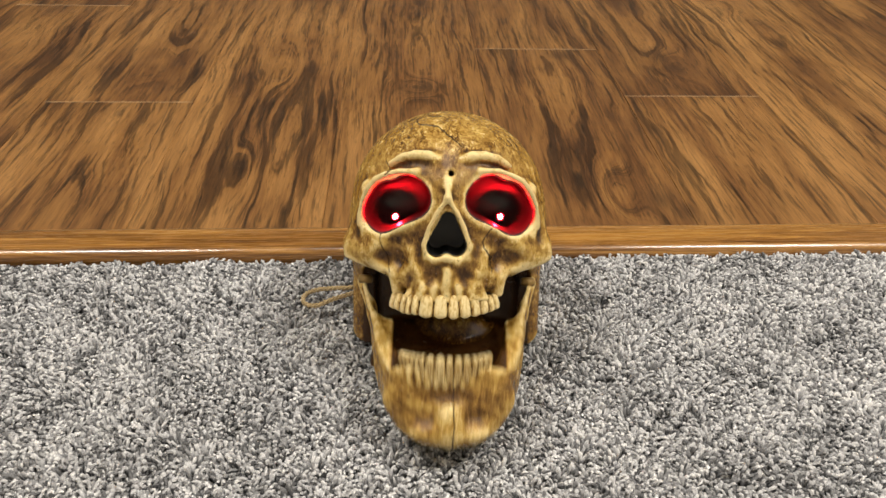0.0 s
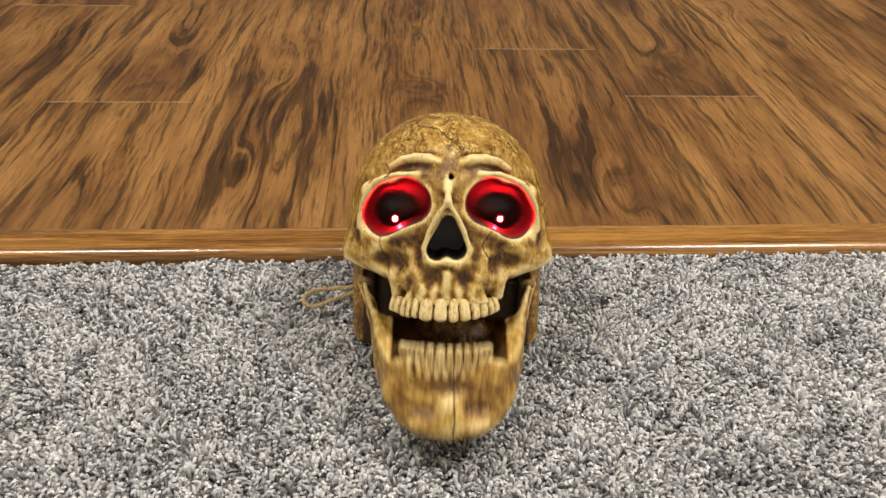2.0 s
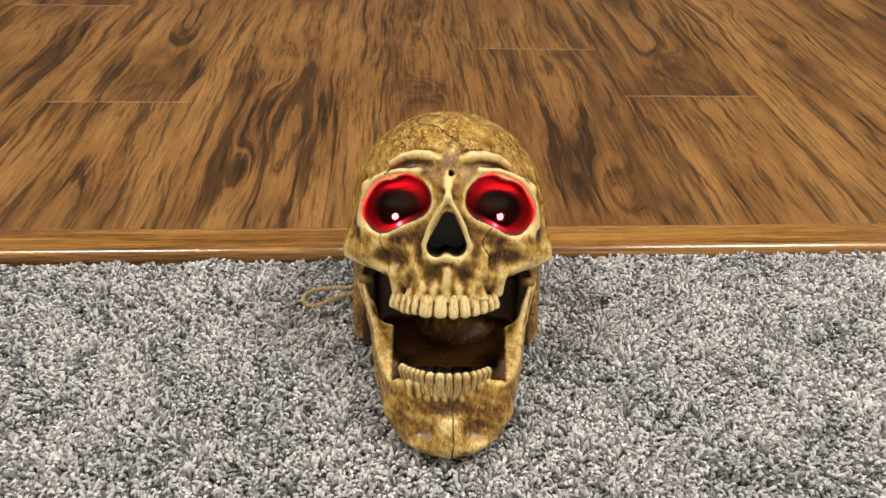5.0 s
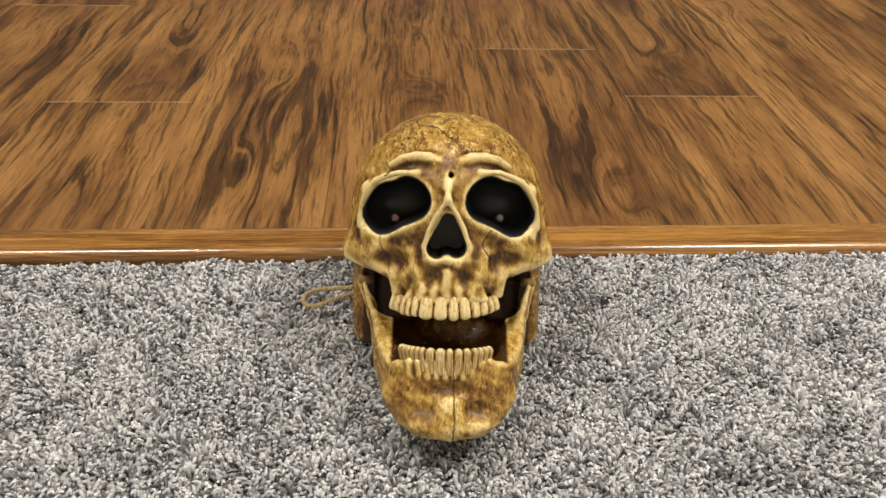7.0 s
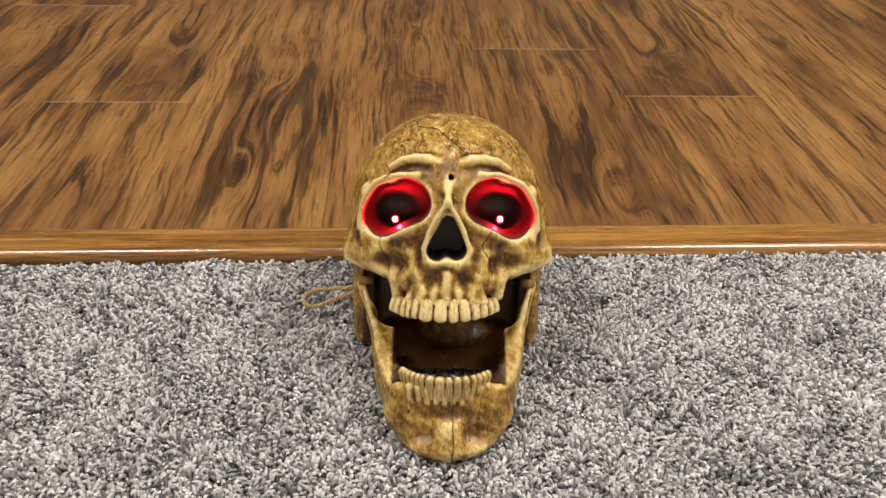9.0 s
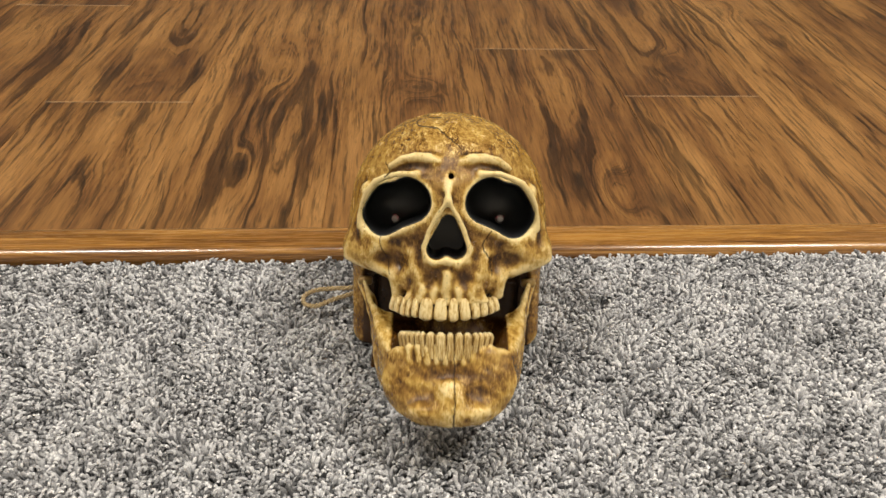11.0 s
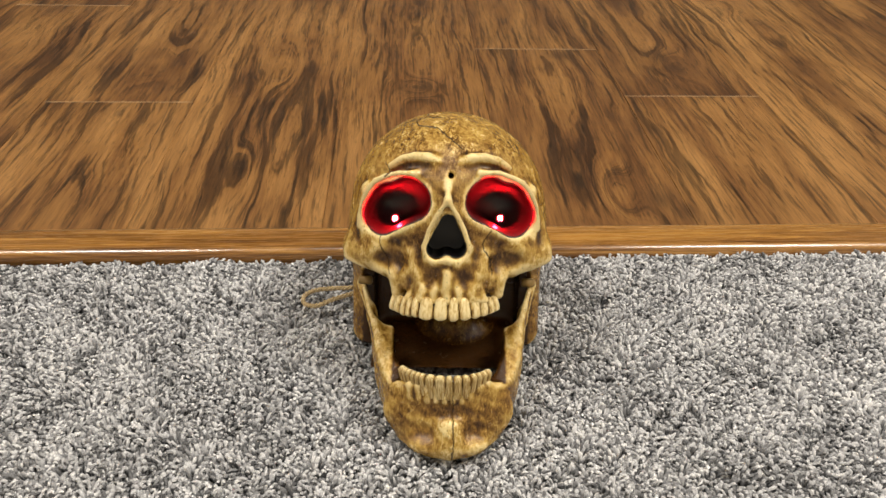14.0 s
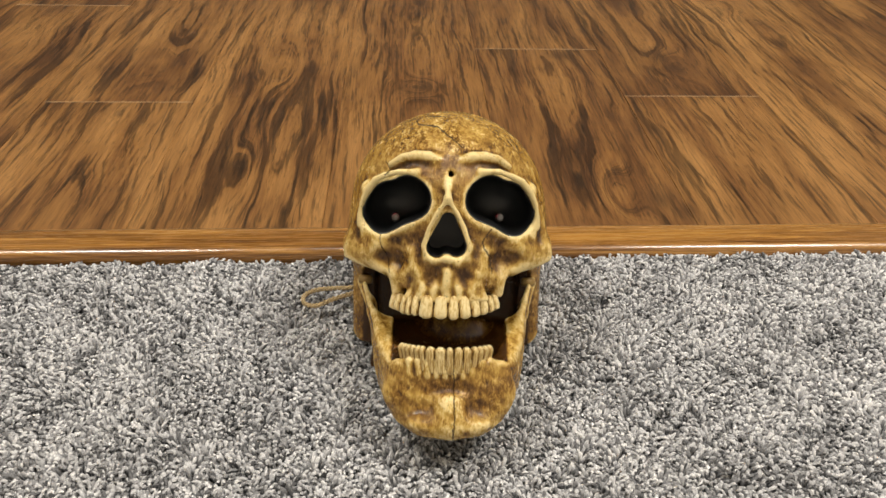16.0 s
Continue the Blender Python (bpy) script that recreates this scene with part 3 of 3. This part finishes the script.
def build_head():
    f = Field((-94, -104, -112), (94, 98, 98), 1.25)
    d = head_solid(f)
    for low, high in SOCKETS:
        d = cut(d, socket_hole(f, low, high) - 0.5, 1.2)
    d = cut(d, nose_hole(f) - 0.4, 1.0)
    d = cut(d, f.rod((0.8, -110, 42.7), (0.8, -60, 42.7), 1.9), 1.0)
    for s in (-1, 1):
        d = cut(d, f.rod((s * 32 - 5, -83, 50), (s * 32 + 5, -81, 50), 1.5), 1.2)
    # flat where it stands
    d = np.maximum(d, 1.0 - over_floor(f))
    v, q = surface(d, f.low, f.h)
    v = relaxed(v, q, 1)
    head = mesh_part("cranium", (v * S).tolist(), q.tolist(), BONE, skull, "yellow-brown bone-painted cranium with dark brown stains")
    g = Points(v)
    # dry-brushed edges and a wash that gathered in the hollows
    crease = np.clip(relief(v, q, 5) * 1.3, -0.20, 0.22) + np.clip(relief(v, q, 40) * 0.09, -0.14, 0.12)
    pale = np.exp(-np.clip(ridges(g), 0, 99) / 1.3) * (0.85 - 0.5 * np.clip((v[:, 2] - 36) / 8, 0, 1))
    for s in (-1, 1):
        pale = np.maximum(pale, 0.8 * np.exp(-np.clip(g.ball((s * 60, -62, -26), (17, 14, 4)), 0, 99) / 2))
    for s, zt in ROOTS:
        pale = np.maximum(pale, 0.5 * np.exp(-np.clip(g.rod((s, -88 + abs(s) * 0.3, zt), (s, -87 + abs(s) * 0.3, -42), 1.8), 0, 99) / 1.4))
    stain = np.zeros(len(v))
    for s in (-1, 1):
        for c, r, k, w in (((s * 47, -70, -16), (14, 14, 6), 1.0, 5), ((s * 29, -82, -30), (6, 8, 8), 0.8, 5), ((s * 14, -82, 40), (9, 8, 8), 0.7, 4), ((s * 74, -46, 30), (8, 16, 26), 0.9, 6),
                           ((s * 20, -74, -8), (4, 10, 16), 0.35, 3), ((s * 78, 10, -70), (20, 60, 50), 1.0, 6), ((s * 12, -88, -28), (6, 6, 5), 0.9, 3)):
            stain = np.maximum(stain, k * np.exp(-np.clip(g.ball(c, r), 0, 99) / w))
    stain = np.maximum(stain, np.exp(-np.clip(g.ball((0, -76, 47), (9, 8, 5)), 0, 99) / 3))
    # the mouth's inside: its deep shade is put into the colour
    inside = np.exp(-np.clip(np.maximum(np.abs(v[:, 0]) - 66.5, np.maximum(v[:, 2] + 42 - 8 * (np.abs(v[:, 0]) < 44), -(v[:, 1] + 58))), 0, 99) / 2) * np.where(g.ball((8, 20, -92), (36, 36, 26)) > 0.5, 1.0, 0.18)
    paint_layer(head, "wear_and_shade", 0.505 + crease + 0.20 * pale - 0.085 * stain * (1 - pale) - 1.1 * inside)
    paint_layer(head, "rubbed", 0.42 + 0.53 * np.clip((v[:, 2] - 50) / 14, 0, 1))
    for low, high in SOCKETS:
        x, z = (low[0] + high[0]) / 2, (low[1] + high[1]) / 2
        g = Field((x - 38, -96, z - 36), (x + 38, -16, z + 36), 1.1)
        hole = socket_hole(g, low, high)
        cup = np.maximum(np.maximum(hole - 1.9, -hole), head_solid(g) + 0.5)
        v, q = surface(cup, g.low, g.h)
        mesh_part("eye_socket", (relaxed(v, q, 1) * S).tolist(), q.tolist(), BLACK, skull, "black plastic eye socket cup")
    g = Field((-28, -100, -32), (28, -40, 26), 1.1)
    hole = nose_hole(g)
    cup = np.maximum(np.maximum(hole - 1.9, -hole), head_solid(g) + 2.0)
    v, q = surface(cup, g.low, g.h)
    mesh_part("nose_cavity", (relaxed(v, q, 1) * S).tolist(), q.tolist(), BLACK, skull, "black plastic nose cavity")


build_head()


def build_jaw():
    f = Field((-84, -122, -170), (84, 18, -32), 1.2)
    # the horseshoe: outlines at each height
    level = (-160, -155, -148, -138, -125, -110, -92, -60)
    a = np.interp(f.z, level, (29, 36, 43, 48.5, 52, 53.5, 55, 57))
    front = np.interp(f.z, level, (-100, -104, -106, -104, -101.0, -100.0, -99, -97))
    n = np.sqrt(((f.x - 2) / a) ** 2 + ((f.y + 50) / (-50 - front)) ** 2)
    n4 = (np.abs((f.x - 2) / a) ** 3.2 + np.abs((f.y + 50) / (-50 - front)) ** 3.2) ** (1 / 3.2)
    outer = (0.36 * n + 0.64 * n4 - 1) * 46
    d = -union(-outer, outer + 11, 4.0)
    d = -union(-d, (f.z + 157 - np.clip((f.y + 95) * 0.78, 0, 200)) * 0.8, 5.0)
    d = -union(-d, -(f.z + 103.5 - np.clip((f.y + 86) * 0.60, 0, 200)) * 0.8, 4.0)
    d = -union(-d, -(f.y + 38), 4.0)
    for s in (-1, 1):
        # a thin blade with a raised front edge
        ramus = union(f.rod((s * 49 + 1, -60, -104), (s * 60 + 1, -28, -72), 5.0, 3.6, 2.7), f.rod((s * 60 + 1, -28, -72), (s * 70, -9, -50), 3.4, 3.2, 2.0), 4.0)
        ramus = union(ramus, f.chain([(s * 42 + 1, -70, -99, 3.0), (s * 52 + 1, -50, -84, 2.2), (s * 60, -34, -68, 2.0), (s * 66, -20, -52, 2.0)]), 3.0)
        d = union(d, ramus, 7.0)
        d = union(d, f.ball((s * 12 + 2, -101, -147), (13, 7, 6)), 6.0)
        d = union(d, f.ball((s * 36 + 2, -87, -127), (9, 5, 8)), 9.0)
        d = cut(d, f.ball((s * 23 + 2, -108, -135), (10, 6.5, 5)), 7.0)
    d = union(d, f.ball((3, -104, -140), (9, 6, 15)), 5.0)
    d = cut(d, f.ball((2, -111.5, -122), (25, 8, 3.6)), 4.0)
    # roots under the teeth
    for i in range(-4, 6):
        d = union(d, f.rod((i * 6.2 - 1.2, -101.5 + 0.010 * (i * 6.2) ** 2, -104), (i * 6.0 - 1, -101 + 0.010 * (i * 6.2) ** 2, -114), 2.6, 1.6), 2.5)
    bump = np.sin(f.x * 0.25 + 0.3) * np.sin(f.z * 0.22 + 1.4) * np.sin(f.y * 0.2 + 1.0) + 0.6 * np.sin(f.x * 0.5 + f.z * 0.35 + 1) * np.sin(f.z * 0.5 - f.y * 0.4)
    d = d + 0.22 * bump
    v, q = surface(d, f.low, f.h)
    v = relaxed(v, q, 1)
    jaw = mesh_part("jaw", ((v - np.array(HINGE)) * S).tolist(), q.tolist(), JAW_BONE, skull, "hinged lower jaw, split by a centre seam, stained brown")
    g = Points(v)
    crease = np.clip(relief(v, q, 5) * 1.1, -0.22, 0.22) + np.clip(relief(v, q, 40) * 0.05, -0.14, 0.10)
    pale = 0.8 * np.exp(-np.clip(g.ball((2, -106, -141), (7, 8, 13)), 0, 99) / 4)
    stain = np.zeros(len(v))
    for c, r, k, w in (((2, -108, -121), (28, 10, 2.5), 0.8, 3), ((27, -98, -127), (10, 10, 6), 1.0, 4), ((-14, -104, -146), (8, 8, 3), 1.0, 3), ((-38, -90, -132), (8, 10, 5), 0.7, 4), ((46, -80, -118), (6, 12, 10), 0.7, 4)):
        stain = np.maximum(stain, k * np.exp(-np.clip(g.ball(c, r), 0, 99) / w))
    # inner side: mouth shade painted in as a darker colour behind the teeth
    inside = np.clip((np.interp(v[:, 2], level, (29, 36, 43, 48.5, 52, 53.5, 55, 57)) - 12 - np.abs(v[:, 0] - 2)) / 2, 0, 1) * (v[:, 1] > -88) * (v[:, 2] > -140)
    paint_layer(jaw, "wear_and_shade", 0.525 + crease + 0.22 * pale - 0.20 * stain - 0.6 * inside)
    paint_layer(jaw, "rubbed", np.full(len(v), 0.50))
    jaw.matrix_basis = pose(*[c * S for c in HINGE])
    return jaw


JAW = build_jaw()


def tooth_mesh(name, material, root, power, square):
    """A tooth of unit size, its crown towards -z."""
    verts, faces = [], []
    rows, cols = 11, 16
    for i in range(rows):
        t = -1 + 2 * i / (rows - 1)
        r = (1 - abs(t) ** power) ** (1 / 2.4) if abs(t) < 1 else 0.35
        r *= 1 - root * max(0.0, t + 0.2)
        for j in range(cols):
            a = 2 * math.pi * j / cols
            ca, sa = math.cos(a), math.sin(a)
            k = (abs(ca) ** square + abs(sa) ** square) ** (-1 / square)
            verts.append((r * k * ca, r * k * sa, t))
    for i in range(rows - 1):
        for j in range(cols):
            k = (j + 1) % cols
            faces.append((i * cols + j, i * cols + k, (i + 1) * cols + k, (i + 1) * cols + j))
    faces.append(tuple(range(cols))[::-1])
    faces.append(tuple((rows - 1) * cols + j for j in range(cols)))
    me = bpy.data.meshes.new(name)
    me.from_pydata(verts, [], faces)
    me.polygons.foreach_set("use_smooth", np.ones(len(me.polygons), dtype=bool))
    me.materials.append(material)
    return me


def teeth(me, parent, edges, cx, cy, rx, ry, ends, depth, off, rng, lean, fill):
    """A row of teeth along an elliptic arch; edges: where one meets the next; ends: heights of crown and root in the middle, and their rise to the sides."""
    for x0, x1 in zip(edges, edges[1:]):
        x = (x0 + x1) / 2
        k = min(abs(x - cx) / rx, 0.97)
        y = cy - ry * math.sqrt(1 - k * k)
        turn = math.degrees(math.atan2(ry * k / math.sqrt(1 - k * k), rx)) * (1 if x > cx else -1)
        w = (x1 - x0) / max(math.cos(radians(turn)), 0.45)
        crown, root, rise, root_rise = ends
        z0 = crown + rise * k * k + rng.uniform(-0.6, 0.6)
        z1 = root + root_rise * k * k
        ob = new("tooth", me)
        ob.parent = parent
        m = pose((x - off[0]) * S, (y - off[1]) * S, ((z0 + z1) / 2 - off[2]) * S, lean, rng.uniform(-2, 2), turn + rng.uniform(-4, 4))
        ob.matrix_basis = m @ Matrix.Diagonal((w * fill * S, depth * S, abs(z1 - z0) / 2 * S, 1))


rng = random.Random(3)
teeth(tooth_mesh("tooth", ENAMEL, 0.26, 8, 3.5), skull, (-40, -37, -32.4, -28.6, -24.8, -20, -9.9, 0.2, 7.9, 16, 22.5, 28, 32.2, 36), -2.0, -50, 41.5, 38,
      (-58.8, -42.0, 2.6, -3.5), 3.8, (0, 0, 0), rng, -8, 0.49)
teeth(tooth_mesh("lower_tooth", LOW_ENAMEL, 0.06, 18, 7), JAW, (-31, -28.6, -26.2, -23.6, -20.8, -17.6, -14.2, -8, -0.6, 4.6, 10.4, 16, 20, 23.4, 26.6, 29.4), 0.5, -74, 33.5, 27.6,
      (-114.0, -94.0, 1.0, 1.5), 3.2, HINGE, rng, 15, 0.51)

# ---- eye lamps: each bulb is lit on one side and turns in its holder ----


def eye_lamp(x, z):
    y = -34.5
    bm = bmesh.new()
    ring = [(3.5, -1.9), (3.5, 7.0), (0.0, 7.0), (0.0, 6.2), (2.74, 6.2), (2.74, -0.4), (3.1, -1.9)]
    n = 20
    cols = []
    for j in range(n):
        a = 2 * math.pi * j / n
        cols.append([bm.verts.new((r * S * math.cos(a), d * S, r * S * math.sin(a))) for r, d in ring])
    for j in range(n):
        a, b = cols[j], cols[(j + 1) % n]
        for i in range(len(ring)):
            k = (i + 1) % len(ring)
            bm.faces.new((a[i], a[k], b[k], b[i]))
    bmesh.ops.remove_doubles(bm, verts=bm.verts[:], dist=1e-6)
    bmesh.ops.recalc_face_normals(bm, faces=bm.faces[:])
    holder = part("lamp_holder", bm, BLACK, skull, "black bulb holder")
    holder.matrix_basis = pose(x * S, y * S, z * S, -14)
    bm = bmesh.new()
    bmesh.ops.create_uvsphere(bm, u_segments=24, v_segments=16, radius=2.7 * S)
    for fc in bm.faces:
        fc.smooth = True
        fc.material_index = 1 if fc.calc_center_median().normalized().y < -0.68 else 0
    led = part("eye_bulb", bm, LENS_DARK, skull, "small red light bulb")
    led.data.materials.append(GLOW)
    led.matrix_basis = pose(x * S, (y - 0.2) * S, z * S)
    return led


BULBS = [eye_lamp(-40.8, 7.0), eye_lamp(39.6, 8.3)]


def twine_loop():
    """Two strands twisted round one another along a loop that lies on the carpet."""
    path = [Vector((x, y, 0.009)) for x, y in ((-0.14, -0.098), (-0.155, -0.102), (-0.17, -0.103), (-0.185, -0.105), (-0.194, -0.112), (-0.193, -0.122), (-0.183, -0.125), (-0.169, -0.117), (-0.154, -0.11), (-0.14, -0.104))]
    fine = []
    for i in range(len(path) - 1):
        p0, p1, p2, p3 = path[max(i - 1, 0)], path[i], path[i + 1], path[min(i + 2, len(path) - 1)]
        for k in range(14):
            t = k / 14
            fine.append(0.5 * (2 * p1 + (p2 - p0) * t + (2 * p0 - 5 * p1 + 4 * p2 - p3) * t * t + (3 * p1 - p0 - 3 * p2 + p3) * t ** 3))
    fine.append(path[-1])
    inv = HOME.inverted()
    verts, faces = [], []
    for strand in range(3):
        base = len(verts)
        for i, p in enumerate(fine):
            d = (fine[min(i + 1, len(fine) - 1)] - fine[max(i - 1, 0)]).normalized()
            side = d.cross(Vector((0, 0, 1))).normalized()
            up = side.cross(d)
            a = i * 0.62 + strand * 2.094
            c = p + (side * math.cos(a) + up * math.sin(a)) * 0.0011
            for j in range(6):
                b = j * math.pi / 3
                verts.append(inv @ (c + (side * math.cos(b) + up * math.sin(b)) * 0.00105))
        for i in range(len(fine) - 1):
            for j in range(6):
                k = (j + 1) % 6
                faces.append((base + i * 6 + j, base + i * 6 + k, base + (i + 1) * 6 + k, base + (i + 1) * 6 + j))
    mesh_part("hanging_loop", verts, faces, TWINE, skull, "loop of twisted jute twine")


twine_loop()


def hinge_pin(s):
    bm = bmesh.new()
    bmesh.ops.create_cone(bm, cap_ends=True, segments=20, radius1=3.6 * S, radius2=3.6 * S, depth=11 * S)
    bmesh.ops.bevel(bm, geom=[e for e in bm.edges if len(e.link_faces) == 2 and max(len(fc.verts) for fc in e.link_faces) > 4], offset=0.9 * S, segments=2, affect="EDGES")
    for fc in bm.faces:
        fc.smooth = len(fc.verts) == 4
    ob = part("hinge_pin", bm, PIN, skull, "stubby jaw hinge pin")
    ob.matrix_basis = pose(s * 66 * S, -12 * S, -47 * S, 0, 90, 0)


hinge_pin(-1)
hinge_pin(1)

# ---- what moves ----
# the times at which the eyes change: lit or dark from then on
LIT = [
    (0.0, 1), (0.3, 0), (0.4, 1), (0.7, 0), (0.9, 1), (1.1, 0), (1.3, 1), (1.6, 0), (1.7, 1), (3.6, 0), (4.1, 1), (4.5, 0), (4.9, 1), (5.2, 0), (5.4, 1),
    (5.7, 0), (5.9, 1), (6.4, 0), (6.5, 1), (6.8, 0), (7.2, 1), (7.7, 0), (7.8, 1), (8.2, 0), (8.3, 1), (8.5, 0), (8.9, 1), (9.3, 0), (9.6, 1), (9.9, 0),
    (10.1, 1), (10.4, 0), (10.7, 1), (11.0, 0), (11.3, 1), (11.6, 0), (11.7, 1), (12.0, 0), (12.2, 1), (12.4, 0), (12.6, 1), (12.8, 0), (13.0, 1), (13.2,
    0), (13.4, 1), (13.7, 0), (13.9, 1), (14.1, 0), (14.3, 1), (14.6, 0), (14.8, 1), (15.1, 0), (15.2, 1), (15.4, 0), (15.5, 1), (15.9, 0)
]
NOD = [
    (0, 0.46), (.5, 0.31), (1, 0.0), (1.5, 0.0), (2, -0.46), (2.5, -0.62), (3, -0.46), (3.5, 0.0), (4, 0.0), (6.5, 1.4), (7, 0.0), (7.5, 0.78), (8, 0.0),
    (8.5, -0.15), (9, -0.62), (11.5, 0.0), (12, 0.46), (12.5, 0.46), (13, 0.0), (13.5, -0.15), (14, -0.15), (14.5, 0.0), (15, -0.15), (15.5, 0.78), (16,
    0.31)
]


def motions():
    pivot = Matrix.Translation((0, 60 * S, -62 * S))
    walk(skull, [(t, HOME @ pivot @ pose(0, 0, 0, -a) @ pivot.inverted()) for t, a in NOD])
    hinge = [c * S for c in HINGE]
    # seconds and the jaw's closing, in tenths of a degree, wide open at 0
    walk(JAW, [(t, pose(*hinge, -a / 10)) for t, a in (
            (0.0, 72), (0.033, 107), (0.1, 63), (0.2, 63), (0.3, 217), (0.4, 18), (0.5, 0), (0.6, 0), (0.7, 137), (0.8, 108), (0.9, 0), (1.0, 0), (1.1, 144),
            (1.2, 108), (1.3, 0), (1.4, 0), (1.5, 0), (1.6, 131), (1.7, 81), (1.8, 0), (1.9, 0), (1.967, 86), (2.0, 131), (2.033, 176), (2.1, 36), (2.2, 45),
            (2.3, 36), (2.4, 63), (2.467, 9), (2.5, 54), (2.533, 99), (2.6, 63), (2.7, 63), (2.8, 54), (2.9, 72), (2.967, 23), (3.0, 63), (3.033, 103), (3.1, 90),
            (3.2, 63), (3.3, 18), (3.4, 0), (3.5, 0), (3.6, 144), (3.7, 108), (3.8, 108), (3.9, 118), (4.0, 118), (4.1, 99), (4.2, 0), (4.4, 0), (4.5, 177), (4.6,
            118), (4.8, 118), (4.9, 9), (5.1, 0), (5.2, 197), (5.3, 108), (5.4, 0), (5.6, 0), (5.7, 151), (5.8, 108), (5.9, 0), (6.1, 0), (6.3, 151), (6.4, 63),
            (6.467, 40), (6.5, 90), (6.533, 140), (6.6, 0), (6.7, 0), (6.8, 210), (6.9, 118), (7.0, 118), (7.1, 118), (7.2, 108), (7.3, 0), (7.4, 0), (7.467,
            107), (7.5, 157), (7.533, 207), (7.6, 54), (7.7, 177), (7.8, 118), (7.9, 0), (8.0, 9), (8.1, 81), (8.2, 144), (8.3, 0), (8.4, 0), (8.467, 10), (8.5,
            45), (8.533, 80), (8.6, 124), (8.7, 118), (8.8, 118), (8.9, 108), (9.0, 0), (9.1, 0), (9.2, 184), (9.3, 118), (9.5, 118), (9.6, 0), (9.8, 0), (9.9,
            190), (10.0, 108), (10.1, 9), (10.3, 0), (10.4, 151), (10.6, 118), (10.7, 0), (10.9, 0), (11.0, 190), (11.1, 118), (11.2, 118), (11.3, 99), (11.4, 9),
            (11.5, 5), (11.6, 217), (11.7, 90), (11.8, 9), (11.9, 9), (12.0, 210), (12.1, 118), (12.2, 18), (12.3, 5), (12.4, 72), (12.467, 93), (12.5, 108),
            (12.533, 123), (12.6, 0), (12.7, 0), (12.8, 54), (12.9, 118), (13.0, 118), (13.1, 0), (13.2, 9), (13.3, 164), (13.4, 99), (13.5, 0), (13.6, 0), (13.7,
            210), (13.8, 118), (13.9, 45), (14.0, 0), (14.1, 27), (14.2, 157), (14.3, 63), (14.4, 0), (14.5, 0), (14.6, 197), (14.7, 118), (14.8, 118), (14.9, 0),
            (15.0, 0), (15.1, 210), (15.2, 108), (15.3, 9), (15.4, 90), (15.467, 54), (15.5, 99), (15.533, 144), (15.6, 0), (15.7, 0), (15.8, 177), (15.9, 72),
            (15.967, 108), (16.0, 118)
    )])
    for led in BULBS:
        place = led.matrix_basis.translation.copy()
        rows = []
        for i, (t, lit) in enumerate(LIT):
            if i:
                was, now, late = (158, -12, 0) if lit else (-12, 158, 1)
                for k in range(3):
                    rows.append((t - (2 - k + late) / 30, pose(*place, was + (now - was) * k / 2)))
            else:
                rows.append((0, pose(*place, -12 if lit else 158)))
        rows.append((16, rows[-1][1]))
        walk(led, rows)


motions()
